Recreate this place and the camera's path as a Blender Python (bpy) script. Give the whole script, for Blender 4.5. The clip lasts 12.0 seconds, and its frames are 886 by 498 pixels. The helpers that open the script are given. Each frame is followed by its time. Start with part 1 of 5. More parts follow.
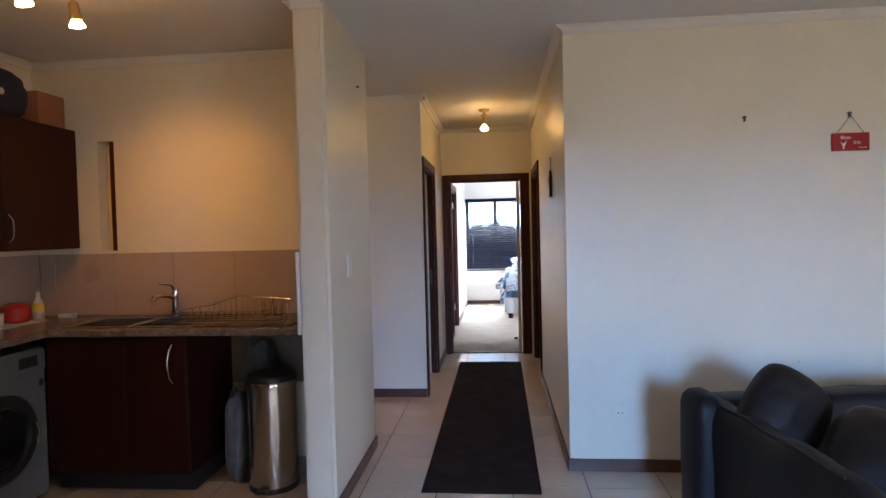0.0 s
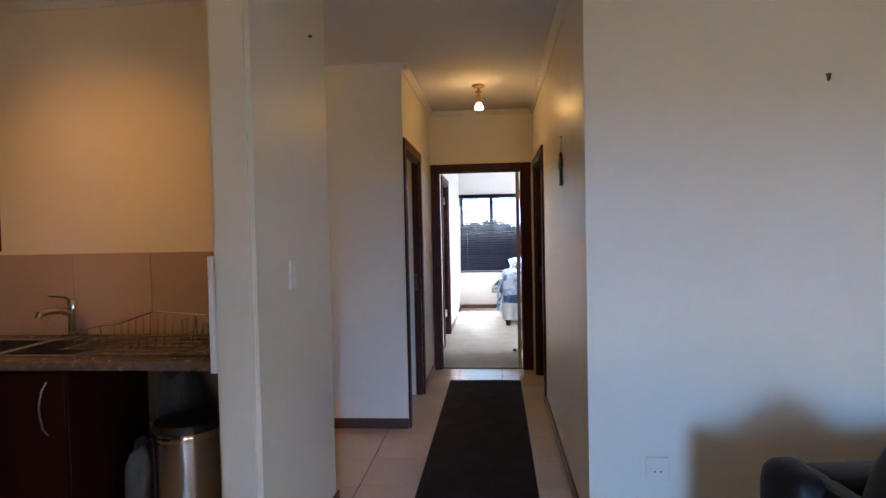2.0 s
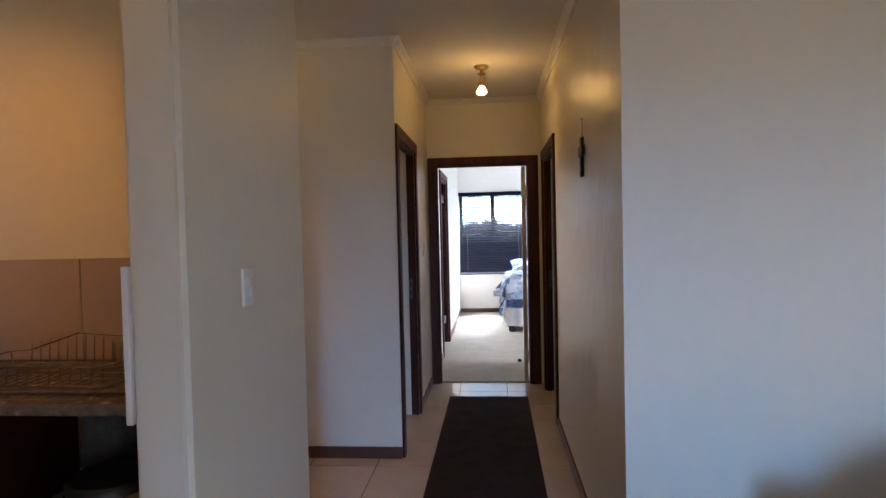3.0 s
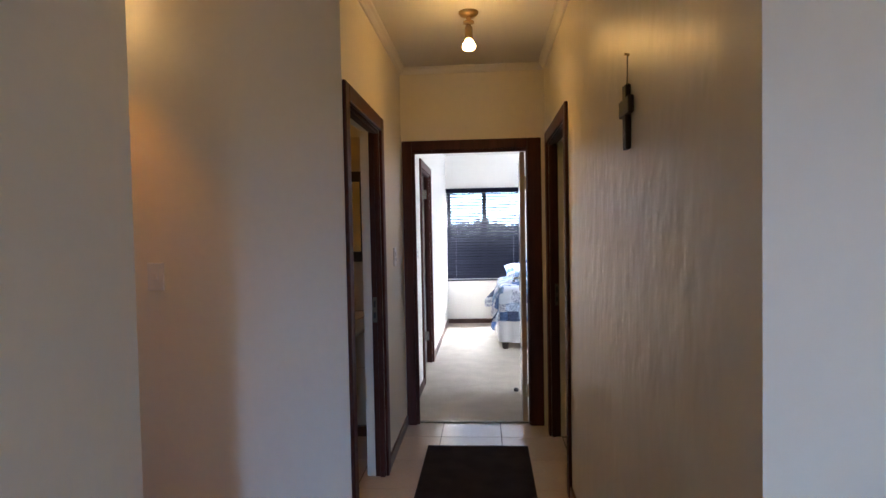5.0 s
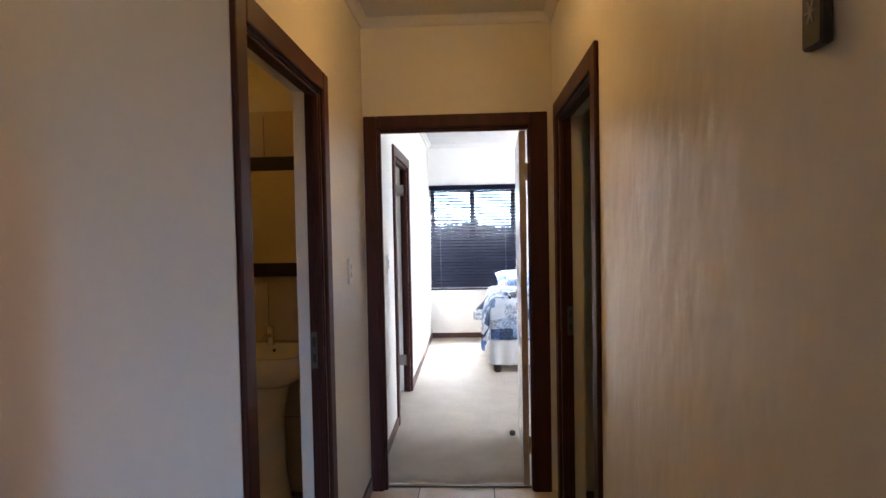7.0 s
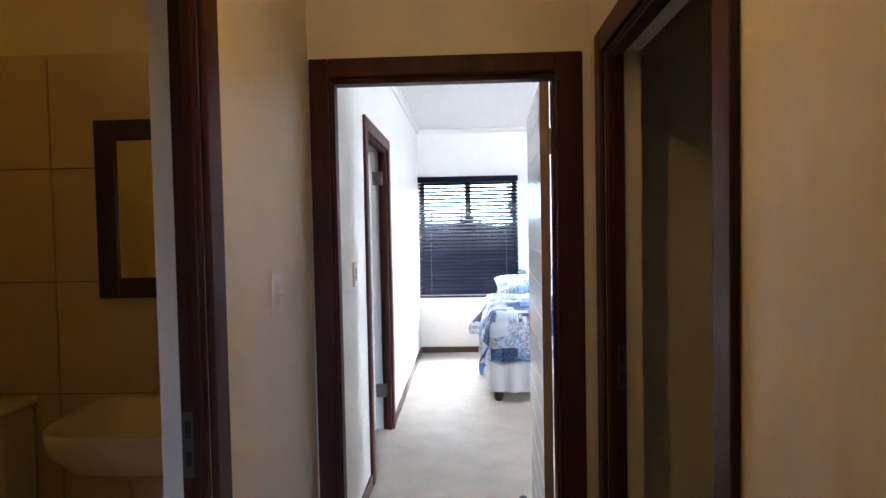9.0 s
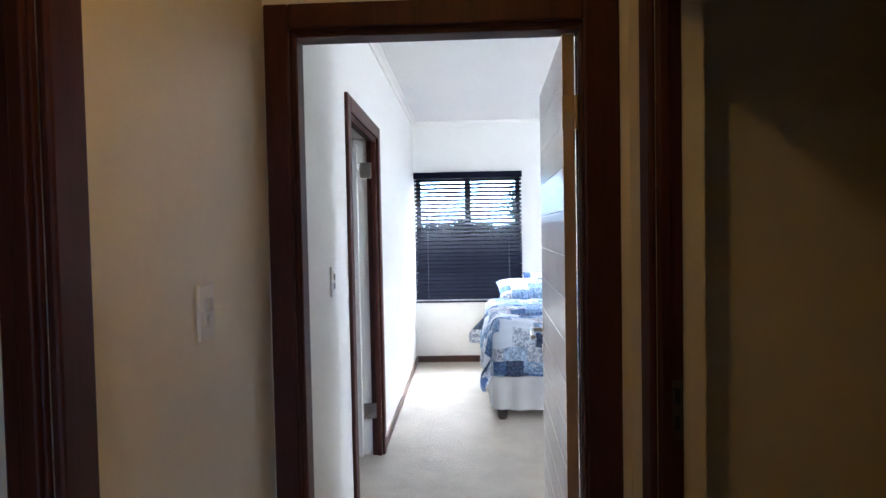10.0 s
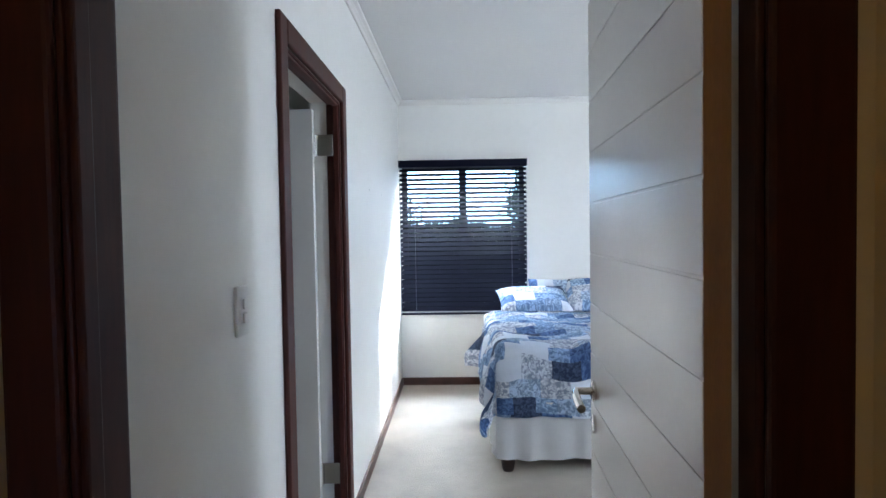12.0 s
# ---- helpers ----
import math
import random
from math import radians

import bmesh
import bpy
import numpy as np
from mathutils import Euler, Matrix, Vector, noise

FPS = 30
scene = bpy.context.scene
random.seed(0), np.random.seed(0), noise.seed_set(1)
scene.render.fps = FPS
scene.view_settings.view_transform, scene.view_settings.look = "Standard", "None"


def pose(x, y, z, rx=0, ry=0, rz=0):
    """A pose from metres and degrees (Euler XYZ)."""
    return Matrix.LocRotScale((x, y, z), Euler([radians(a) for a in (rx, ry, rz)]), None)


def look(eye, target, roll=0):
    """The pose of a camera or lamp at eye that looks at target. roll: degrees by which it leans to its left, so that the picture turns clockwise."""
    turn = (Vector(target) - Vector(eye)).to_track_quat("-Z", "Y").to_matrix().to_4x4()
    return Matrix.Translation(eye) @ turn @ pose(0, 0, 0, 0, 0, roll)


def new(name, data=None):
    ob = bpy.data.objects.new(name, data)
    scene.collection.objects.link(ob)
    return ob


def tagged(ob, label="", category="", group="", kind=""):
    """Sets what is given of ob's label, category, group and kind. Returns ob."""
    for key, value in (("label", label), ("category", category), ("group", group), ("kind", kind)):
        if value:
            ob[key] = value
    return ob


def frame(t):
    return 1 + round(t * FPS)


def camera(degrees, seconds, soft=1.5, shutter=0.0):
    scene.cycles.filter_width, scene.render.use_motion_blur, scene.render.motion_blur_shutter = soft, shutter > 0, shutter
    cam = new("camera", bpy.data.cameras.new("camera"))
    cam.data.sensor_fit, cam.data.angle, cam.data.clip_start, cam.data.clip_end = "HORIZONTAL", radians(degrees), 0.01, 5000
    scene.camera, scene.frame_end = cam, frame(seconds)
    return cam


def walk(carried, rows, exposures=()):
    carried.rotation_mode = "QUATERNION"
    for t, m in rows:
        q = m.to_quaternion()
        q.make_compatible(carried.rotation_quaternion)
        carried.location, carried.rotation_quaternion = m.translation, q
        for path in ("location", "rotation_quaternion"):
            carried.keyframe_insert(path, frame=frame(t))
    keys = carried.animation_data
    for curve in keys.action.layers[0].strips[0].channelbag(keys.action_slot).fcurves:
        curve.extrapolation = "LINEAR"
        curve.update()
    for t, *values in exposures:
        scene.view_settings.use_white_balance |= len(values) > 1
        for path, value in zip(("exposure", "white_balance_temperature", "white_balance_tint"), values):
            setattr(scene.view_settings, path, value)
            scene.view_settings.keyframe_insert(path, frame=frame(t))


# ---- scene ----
cam = camera(73.5, 12.0)
PATH = [
    (0, (0.22, 0.873, 1.466), (0.035, 2.863, 1.406), -1.4),
    (0.5, (0.219, 1.061, 1.473), (0.032, 3.052, 1.411), -1.4),
    (1, (0.217, 1.271, 1.468), (0.035, 3.262, 1.404), -1.3),
    (1.5, (0.222, 1.526, 1.46), (0.046, 3.518, 1.395), -1.3),
    (2, (0.218, 1.78, 1.453), (0.045, 3.771, 1.389), -1.2),
    (2.5, (0.19, 2.071, 1.458), (0.017, 4.063, 1.394), -1.2),
    (3, (0.172, 2.346, 1.455), (0.003, 4.338, 1.39), -1.3),
    (3.2, (0.177, 2.479, 1.462), (0.01, 4.471, 1.388), -1.3),
    (5, (0.182, 3.488, 1.469), (0.039, 5.482, 1.402), -1.1),
    (5.5, (0.191, 3.769, 1.482), (0.056, 5.763, 1.416), -1.1),
    (6, (0.191, 4.038, 1.471), (0.063, 6.032, 1.406), -1.2),
    (6.5, (0.184, 4.316, 1.483), (0.064, 6.311, 1.419), -1.1),
    (7, (0.181, 4.562, 1.48), (0.077, 6.559, 1.417), -1.1),
    (9, (0.162, 5.642, 1.477), (0.078, 7.639, 1.409), -1.1),
    (9.5, (0.162, 5.905, 1.48), (0.08, 7.903, 1.415), -1.2),
    (10, (0.154, 6.153, 1.461), (0.073, 8.15, 1.397), -1.1),
    (10.5, (0.129, 6.412, 1.467), (0.052, 8.41, 1.405), -1.1),
    (11, (0.118, 6.646, 1.458), (0.046, 8.644, 1.394), -1.1),
    (11.5, (0.127, 6.918, 1.462), (0.062, 8.916, 1.401), -1.0),
    (12, (0.134, 7.168, 1.447), (0.078, 9.166, 1.383), -0.9),
]
EXPOSURES = [(0.0, 2.58, 6050, 18), (2.0, 2.34, 6050, 18), (4.0, 2.14, 6150, 18), (6.0, 2.46, 6200, 18), (7.0, 2.52, 6200, 18), (9.5, 2.22, 5900, 15), (10.5, 1.88, 5850, 13), (12.0, 1.48, 5750, 11)]
walk(cam, [(t, look(eye, target, roll)) for t, eye, target, roll in PATH], EXPOSURES)

# ---- light ----
world = bpy.data.worlds.new("sky")
scene.world = world
world.use_nodes = True
wn, wl = world.node_tree.nodes, world.node_tree.links
sky = wn.new("ShaderNodeTexSky")
sky.sky_type, sky.sun_disc = "NISHITA", False
SUN_WAY = Vector((-0.68, -1.0, -0.72)).normalized()
sky.sun_elevation = math.asin(-SUN_WAY.z)
sky.sun_rotation = math.atan2(-SUN_WAY.x, -SUN_WAY.y)
wl.new(sky.outputs[0], wn["Background"].inputs[0])
wn["Background"].inputs[1].default_value = 0.10


def lamp(name, kind, energy, color, m, **settings):
    d = bpy.data.lights.new(name, kind)
    d.energy, d.color = energy, color[:3]
    ob = new(name, d)
    ob.matrix_world = m
    return ob


sun = lamp("sun", "SUN", 5.0, (1.0, 0.93, 0.82), look((0, 0, 8), Vector((0, 0, 8)) + SUN_WAY))
sun.data.angle = radians(0.5)

WARM = (1.0, 0.57, 0.13)
DAY = (0.23, 0.52, 1.0)
# daylight standing in the living room's two glazed openings and the bedroom window, plus a bedroom fill
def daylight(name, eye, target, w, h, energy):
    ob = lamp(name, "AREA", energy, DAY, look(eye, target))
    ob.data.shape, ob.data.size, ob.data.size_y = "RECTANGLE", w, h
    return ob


# broad patches of open sky beyond the glazed openings, and paler light off the ground in them
daylight("daylight_patio_sky", (1.2, -14.0, 5.0), (1.2, -2.3, 1.5), 6.6, 5.0, 2350)
daylight("daylight_side_sky", (11.0, -11.0, 4.0), (4.6, -0.8, 1.5), 10.0, 5.0, 480)
GROUND = (1.0, 0.84, 0.56)
daylight("daylight_patio_ground", (1.2, -2.17, 0.6), (1.2, 1.2, 1.9), 0.65, 0.9, 2.6).data.color = GROUND
daylight("daylight_side_ground", (4.57, -0.8, 0.6), (1.5, 3.0, 2.1), 1.5, 0.9, 4.2).data.color = GROUND
daylight("daylight_bedroom_sky", (0.25, 14.0, 3.25), (0.25, 11.3, 0.7), 1.7, 1.3, 270).data.color = (0.76, 0.88, 1.0)
# unseen fill added to brighten the bedroom; the wall behind it has no window
daylight("bedroom_side_fill", (3.1, 8.9, 1.5), (1.2, 12.6, 1.0), 1.3, 1.2, 42).data.color = (0.82, 0.91, 1.0)


# lamps in the ceiling fixtures, and a fill in the bathroom
def bulb_light(name, place, energy, radius=0.03):
    ob = lamp(name, "POINT", energy, WARM, pose(*place))
    ob.data.shadow_soft_size = radius
    return ob


def spot_light(name, eye, target, energy, degrees):
    ob = lamp(name, "SPOT", energy, (1.0, 0.50, 0.075), look(eye, target))
    ob.data.spot_size, ob.data.spot_blend, ob.data.shadow_soft_size = radians(degrees), 1.0, 0.03
    return ob


bulb_light("corridor_bulb_light", (0.11, 6.76, 2.43), 0.65)
spot_light("corridor_spot_light", (0.11, 6.76, 2.42), (0.11, 6.74, 0.0), 1.5, 140).data.color = WARM
spot_light("passage_spot_light", (-1.45, 5.82, 2.44), (-1.45, 5.80, 0.0), 3.9, 80).data.color = (1.0, 0.36, 0.03)
spot_light("kitchen_spot_light", (-1.70, 3.51, 2.41), (-1.80, 4.66, 1.46), 4.9, 84).data.color = (1.0, 0.43, 0.07)
bulb_light("kitchen_bulb_light", (-1.75, 3.2, 2.36), 0.5).data.color = (1.0, 0.42, 0.07)
# unseen warm fill added to light the bathroom, with no fixture of its own
bulb_light("bathroom_fill_light", (-1.5, 6.95, 2.45), 0.42).data.color = (1.0, 0.50, 0.06)

# ---- materials ----
MATS = {}


def mat(name, color, rough=0.5, metal=0.0, vary=0.06, scale=3.0, grain=60.0, bump=0.1, depth=0.002, stretch=(1, 1, 1), spec=0.5, island=0.0, obj=0.0, coat=0.0, detail=4.0):
    """Principled paint, cloth, stone or metal with a large mottling, a fine grain and a relief."""
    m = bpy.data.materials.new(name)
    m.use_nodes = True
    n, l = m.node_tree.nodes, m.node_tree.links
    p = n["Principled BSDF"]
    p.inputs["Roughness"].default_value, p.inputs["Metallic"].default_value = rough, metal
    p.inputs["Specular IOR Level"].default_value = spec
    p.inputs["Coat Weight"].default_value = coat
    co = n.new("ShaderNodeTexCoord")
    mp = n.new("ShaderNodeMapping")
    mp.inputs["Scale"].default_value = stretch
    l.new(co.outputs["Object"], mp.inputs[0])
    big, small = n.new("ShaderNodeTexNoise"), n.new("ShaderNodeTexNoise")
    big.inputs["Scale"].default_value, big.inputs["Detail"].default_value = scale, 5
    small.inputs["Scale"].default_value, small.inputs["Detail"].default_value = grain, detail
    l.new(mp.outputs[0], big.inputs[0]), l.new(mp.outputs[0], small.inputs[0])
    add = n.new("ShaderNodeMath")
    add.operation = "MULTIPLY_ADD"
    l.new(small.outputs[0], add.inputs[0])
    add.inputs[1].default_value = 0.5
    l.new(big.outputs[0], add.inputs[2])
    rng = n.new("ShaderNodeMapRange")
    rng.inputs[1].default_value, rng.inputs[2].default_value = 0.45, 1.05
    rng.inputs[3].default_value, rng.inputs[4].default_value = 1 - vary, 1 + vary
    l.new(add.outputs[0], rng.inputs[0])
    factor = rng.outputs[0]
    if island or obj:
        src = n.new("ShaderNodeObjectInfo").outputs["Random"] if obj else n.new("ShaderNodeNewGeometry").outputs["Random Per Island"]
        r2 = n.new("ShaderNodeMapRange")
        amount = obj or island
        r2.inputs[3].default_value, r2.inputs[4].default_value = 1 - amount, 1 + amount
        l.new(src, r2.inputs[0])
        mul = n.new("ShaderNodeMath")
        mul.operation = "MULTIPLY"
        l.new(factor, mul.inputs[0]), l.new(r2.outputs[0], mul.inputs[1])
        factor = mul.outputs[0]
    sc = n.new("ShaderNodeVectorMath")
    sc.operation = "SCALE"
    sc.inputs[0].default_value = color
    l.new(factor, sc.inputs["Scale"])
    l.new(sc.outputs[0], p.inputs["Base Color"])
    rr = n.new("ShaderNodeMapRange")
    rr.inputs[3].default_value, rr.inputs[4].default_value = max(0.02, rough - 0.08), min(1, rough + 0.08)
    l.new(big.outputs[0], rr.inputs[0]), l.new(rr.outputs[0], p.inputs["Roughness"])
    if bump:
        b = n.new("ShaderNodeBump")
        b.inputs["Strength"].default_value, b.inputs["Distance"].default_value = bump, depth
        l.new(small.outputs[0], b.inputs["Height"]), l.new(b.outputs[0], p.inputs["Normal"])
    MATS[name] = m
    return m


def glow(name, color, strength):
    m = bpy.data.materials.new(name)
    m.use_nodes = True
    p = m.node_tree.nodes["Principled BSDF"]
    p.inputs["Base Color"].default_value = (*color, 1)
    p.inputs["Emission Color"].default_value = (*color, 1)
    p.inputs["Emission Strength"].default_value = strength
    return m


def glass(name, tint=(0.95, 0.97, 0.97), rough=0.0):
    m = bpy.data.materials.new(name)
    m.use_nodes = True
    p = m.node_tree.nodes["Principled BSDF"]
    p.inputs["Base Color"].default_value = (*tint, 1)
    p.inputs["Transmission Weight"].default_value, p.inputs["Roughness"].default_value = 1.0, rough
    p.inputs["IOR"].default_value = 1.45
    return m


PLASTER = mat("cream_wall_paint", (0.76, 0.695, 0.565), 0.42, vary=0.04, scale=1.6, grain=22, bump=0.25, depth=0.004, spec=0.45)
SATIN = mat("cream_satin_wall_paint", (0.76, 0.695, 0.565), 0.35, vary=0.04, scale=2.2, grain=9, bump=0.6, depth=0.016, spec=0.5, stretch=(1, 1, 0.6), detail=2.4)
PLASTER_WHITE = mat("white_wall_paint", (0.80, 0.78, 0.73), 0.5, vary=0.03, scale=1.6, grain=25, bump=0.2, depth=0.003)
CEILING = mat("ceiling_paint", (0.72, 0.70, 0.67), 0.8, vary=0.03, scale=1.2, grain=90, bump=0.15)
CORNICE = mat("cornice_paint", (0.74, 0.71, 0.66), 0.6, vary=0.03)
WOOD = mat("mahogany", (0.056, 0.015, 0.010), 0.48, vary=0.45, scale=2.0, grain=14, bump=0.15, depth=0.001, stretch=(9, 9, 0.9), spec=0.22)
SKIRT = mat("dark_skirting_wood", (0.085, 0.035, 0.022), 0.4, vary=0.35, scale=2, grain=20, bump=0.1, stretch=(3, 3, 9))
CABINET = mat("cabinet_laminate", (0.029, 0.0062, 0.0046), 0.5, vary=0.3, scale=1.5, grain=18, bump=0.05, stretch=(7, 7, 0.8), spec=0.18)
FLOOR_TILE = mat("beige_floor_tile", (0.58, 0.47, 0.37), 0.17, vary=0.08, scale=2.5, grain=40, bump=0.06, obj=0.05)
FLOOR_TILE_REST = mat("beige_floor_tile_far", (0.58, 0.47, 0.37), 0.17, vary=0.08, scale=2.5, grain=40, bump=0.06, island=0.05)
GROUT = mat("floor_grout", (0.10, 0.075, 0.06), 0.9, vary=0.2, grain=120, bump=0.3)
WALL_TILE = mat("kitchen_wall_tile", (0.44, 0.33, 0.27), 0.3, vary=0.06, scale=3, grain=50, bump=0.04, obj=0.04)
BATH_TILE = mat("bathroom_wall_tile", (0.55, 0.45, 0.31), 0.3, vary=0.06, scale=3, grain=50, bump=0.04, obj=0.04)
WALL_GROUT = mat("wall_grout", (0.22, 0.17, 0.13), 0.9, vary=0.15, grain=120, bump=0.3)
CARPET = mat("beige_carpet", (0.46, 0.41, 0.345), 0.95, vary=0.12, scale=5, grain=420, bump=0.9, depth=0.006, spec=0.1)
RUG = mat("dark_runner_pile", (0.060, 0.044, 0.046), 0.95, vary=0.35, scale=7, grain=300, bump=0.9, depth=0.005, spec=0.1)
GRANITE = mat("speckled_worktop", (0.17, 0.125, 0.10), 0.25, vary=0.55, scale=25, grain=160, bump=0.03)
STEEL = mat("stainless_steel", (0.60, 0.58, 0.56), 0.22, 1.0, vary=0.06, scale=4, grain=200, bump=0.03, stretch=(1, 1, 0.05))
CHROME = mat("chrome", (0.75, 0.73, 0.70), 0.10, 1.0, vary=0.03, bump=0)
BRASS = mat("aged_brass", (0.46, 0.33, 0.17), 0.3, 1.0, vary=0.12, bump=0.05)
BLACK_PLASTIC = mat("black_plastic", (0.018, 0.018, 0.02), 0.4, vary=0.15, grain=150, bump=0.08)
WHITE_PLASTIC = mat("white_plastic", (0.78, 0.76, 0.72), 0.35, vary=0.03, bump=0)
WASHER = mat("silver_enamel", (0.22, 0.225, 0.24), 0.35, 0.3, vary=0.05, bump=0.02)
LEATHER = mat("black_leather", (0.009, 0.008, 0.010), 0.5, vary=0.3, scale=4, grain=90, bump=0.35, depth=0.003, spec=0.3)
LEATHER_BROWN = mat("dark_brown_leather", (0.014, 0.010, 0.009), 0.5, spec=0.25, vary=0.3, scale=4, grain=70, bump=0.5, depth=0.003)
DOOR_WHITE = mat("white_door_paint", (0.76, 0.74, 0.71), 0.23, vary=0.03, scale=2, grain=60, bump=0.05, spec=0.8)
DOOR_EDGE = mat("door_edge_wood", (0.40, 0.26, 0.15), 0.5, vary=0.2, stretch=(8, 8, 1))
LINEN = mat("white_valance_cloth", (0.76, 0.75, 0.74), 0.9, vary=0.05, scale=6, grain=200, bump=0.4, depth=0.003)
BLIND = mat("dark_blind_slat", (0.004, 0.005, 0.014), 0.6, spec=0.08, vary=0.25, stretch=(1, 8, 8), bump=0.05)
CORD = mat("grey_blind_cord", (0.22, 0.22, 0.24), 0.8, vary=0.5, scale=40, bump=0)
ALU = mat("dark_window_aluminium", (0.02, 0.02, 0.023), 0.4, 0.4, vary=0.1, bump=0)
PORCELAIN = mat("white_porcelain", (0.72, 0.69, 0.62), 0.12, vary=0.02, bump=0)
RED = mat("red_paint", (0.36, 0.010, 0.012), 0.65, vary=0.1, bump=0.02)
RED_PLASTIC = mat("red_plastic", (0.45, 0.03, 0.02), 0.35, vary=0.1, bump=0)
SOAP = mat("yellow_soap", (0.65, 0.45, 0.06), 0.25, vary=0.1, bump=0)
NAVY = mat("navy_cloth", (0.012, 0.014, 0.04), 0.8, vary=0.3, grain=150, bump=0.4)
CARD = mat("brown_cardboard", (0.30, 0.12, 0.06), 0.75, vary=0.1, bump=0.05)
CROSS = mat("dark_carved_wood", (0.022, 0.011, 0.008), 0.45, vary=0.4, stretch=(6, 6, 1))
CARVING = mat("pale_inlay", (0.38, 0.30, 0.24), 0.6)
IRON = mat("dark_metal", (0.12, 0.11, 0.09), 0.4, 0.8, vary=0.1, bump=0)
SACK = mat("blue_grey_plastic_bag", (0.10, 0.115, 0.14), 0.45, vary=0.3, scale=14, grain=60, bump=0.6, depth=0.01)
LEAF = mat("leaf_green", (0.032, 0.046, 0.028), 0.6, vary=0.4, island=0.35)
BARK = mat("bark", (0.08, 0.06, 0.045), 0.9, vary=0.3, bump=0.6)
GRASS = mat("garden_ground", (0.07, 0.075, 0.04), 0.95, vary=0.3, scale=0.8)
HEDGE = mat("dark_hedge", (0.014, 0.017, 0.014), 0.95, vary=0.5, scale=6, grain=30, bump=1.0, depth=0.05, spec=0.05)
GLASS = glass("window_glass")
MIRROR = mat("mirror_silver", (0.85, 0.85, 0.83), 0.02, 1.0, vary=0.0, bump=0)
DARK_GLASS = mat("dark_washer_glass", (0.01, 0.01, 0.012), 0.06, vary=0, bump=0)
BULB = glow("lit_bulb", (1.0, 0.62, 0.22), 9.0)
HAZE = glow("bright_sky_backdrop", (0.50, 0.76, 1.0), 3.2)
INK = mat("white_lettering", (0.8, 0.75, 0.7), 0.6, vary=0.02, bump=0)


def fabric_print():
    """Patchwork duvet print: oblong patches in white, grey and blues, with scribbled faded prints on them."""
    m = bpy.data.materials.new("patchwork_print")
    m.use_nodes = True
    n, l = m.node_tree.nodes, m.node_tree.links
    p = n["Principled BSDF"]
    p.inputs["Roughness"].default_value = 0.9
    p.inputs["Specular IOR Level"].default_value = 0.15
    uv = n.new("ShaderNodeTexCoord")
    warp = n.new("ShaderNodeTexNoise")
    warp.inputs["Scale"].default_value = 3.0
    mixv = n.new("ShaderNodeVectorMath")
    mixv.operation = "MULTIPLY_ADD"
    l.new(warp.outputs["Color"], mixv.inputs[0])
    l.new(uv.outputs["UV"], warp.inputs[0])
    mixv.inputs[1].default_value = (0.06, 0.05, 0)
    l.new(uv.outputs["UV"], mixv.inputs[2])
    patch = n.new("ShaderNodeTexBrick")
    patch.offset, patch.offset_frequency, patch.squash, patch.squash_frequency = 0.37, 2, 0.72, 3
    patch.inputs["Color1"].default_value, patch.inputs["Color2"].default_value = (0, 0, 0, 1), (1, 1, 1, 1)
    patch.inputs["Scale"].default_value, patch.inputs["Mortar Size"].default_value, patch.inputs["Bias"].default_value = 1.0, 0.0, 0.0
    patch.inputs["Brick Width"].default_value, patch.inputs["Row Height"].default_value = 0.18, 0.105
    l.new(mixv.outputs[0], patch.inputs[0])
    sep = n.new("ShaderNodeSeparateColor")
    l.new(patch.outputs["Color"], sep.inputs[0])
    ramp = n.new("ShaderNodeValToRGB")
    ramp.color_ramp.interpolation = "CONSTANT"
    tones = [(0.0, (0.78, 0.82, 0.88)), (0.16, (0.38, 0.53, 0.76)), (0.29, (0.76, 0.78, 0.82)), (0.43, (0.17, 0.27, 0.50)), (0.55, (0.60, 0.72, 0.86)), (0.69, (0.10, 0.13, 0.21)), (0.75, (0.46, 0.61, 0.80)), (0.87, (0.80, 0.81, 0.84))]
    while len(ramp.color_ramp.elements) < len(tones):
        ramp.color_ramp.elements.new(0.5)
    for e, (at, c) in zip(ramp.color_ramp.elements, tones):
        e.position, e.color = at, (*c, 1)
    l.new(sep.outputs[0], ramp.inputs[0])
    scrib = n.new("ShaderNodeTexNoise")
    scrib.inputs["Scale"].default_value, scrib.inputs["Detail"].default_value, scrib.inputs["Distortion"].default_value = 34, 8, 1.4
    l.new(uv.outputs["UV"], scrib.inputs[0])
    sr = n.new("ShaderNodeValToRGB")
    sr.color_ramp.elements[0].position, sr.color_ramp.elements[0].color = 0.42, (0.10, 0.15, 0.27, 1)
    sr.color_ramp.elements[1].position, sr.color_ramp.elements[1].color = 0.60, (1, 1, 1, 1)
    l.new(scrib.outputs[0], sr.inputs[0])
    fac = n.new("ShaderNodeMath")
    fac.operation = "GREATER_THAN"
    fac.inputs[1].default_value = 0.12
    l.new(sep.outputs[0], fac.inputs[0])
    fm = n.new("ShaderNodeMath")
    fm.operation = "MULTIPLY"
    fm.inputs[1].default_value = 0.68
    l.new(fac.outputs[0], fm.inputs[0])
    mix = n.new("ShaderNodeMix")
    mix.data_type, mix.blend_type = "RGBA", "MULTIPLY"
    l.new(fm.outputs[0], mix.inputs[0]), l.new(ramp.outputs[0], mix.inputs[6]), l.new(sr.outputs[0], mix.inputs[7])
    l.new(mix.outputs[2], p.inputs["Base Color"])
    fine = n.new("ShaderNodeTexNoise")
    fine.inputs["Scale"].default_value = 22
    l.new(uv.outputs["UV"], fine.inputs[0])
    b = n.new("ShaderNodeBump")
    b.inputs["Strength"].default_value, b.inputs["Distance"].default_value = 0.35, 0.01
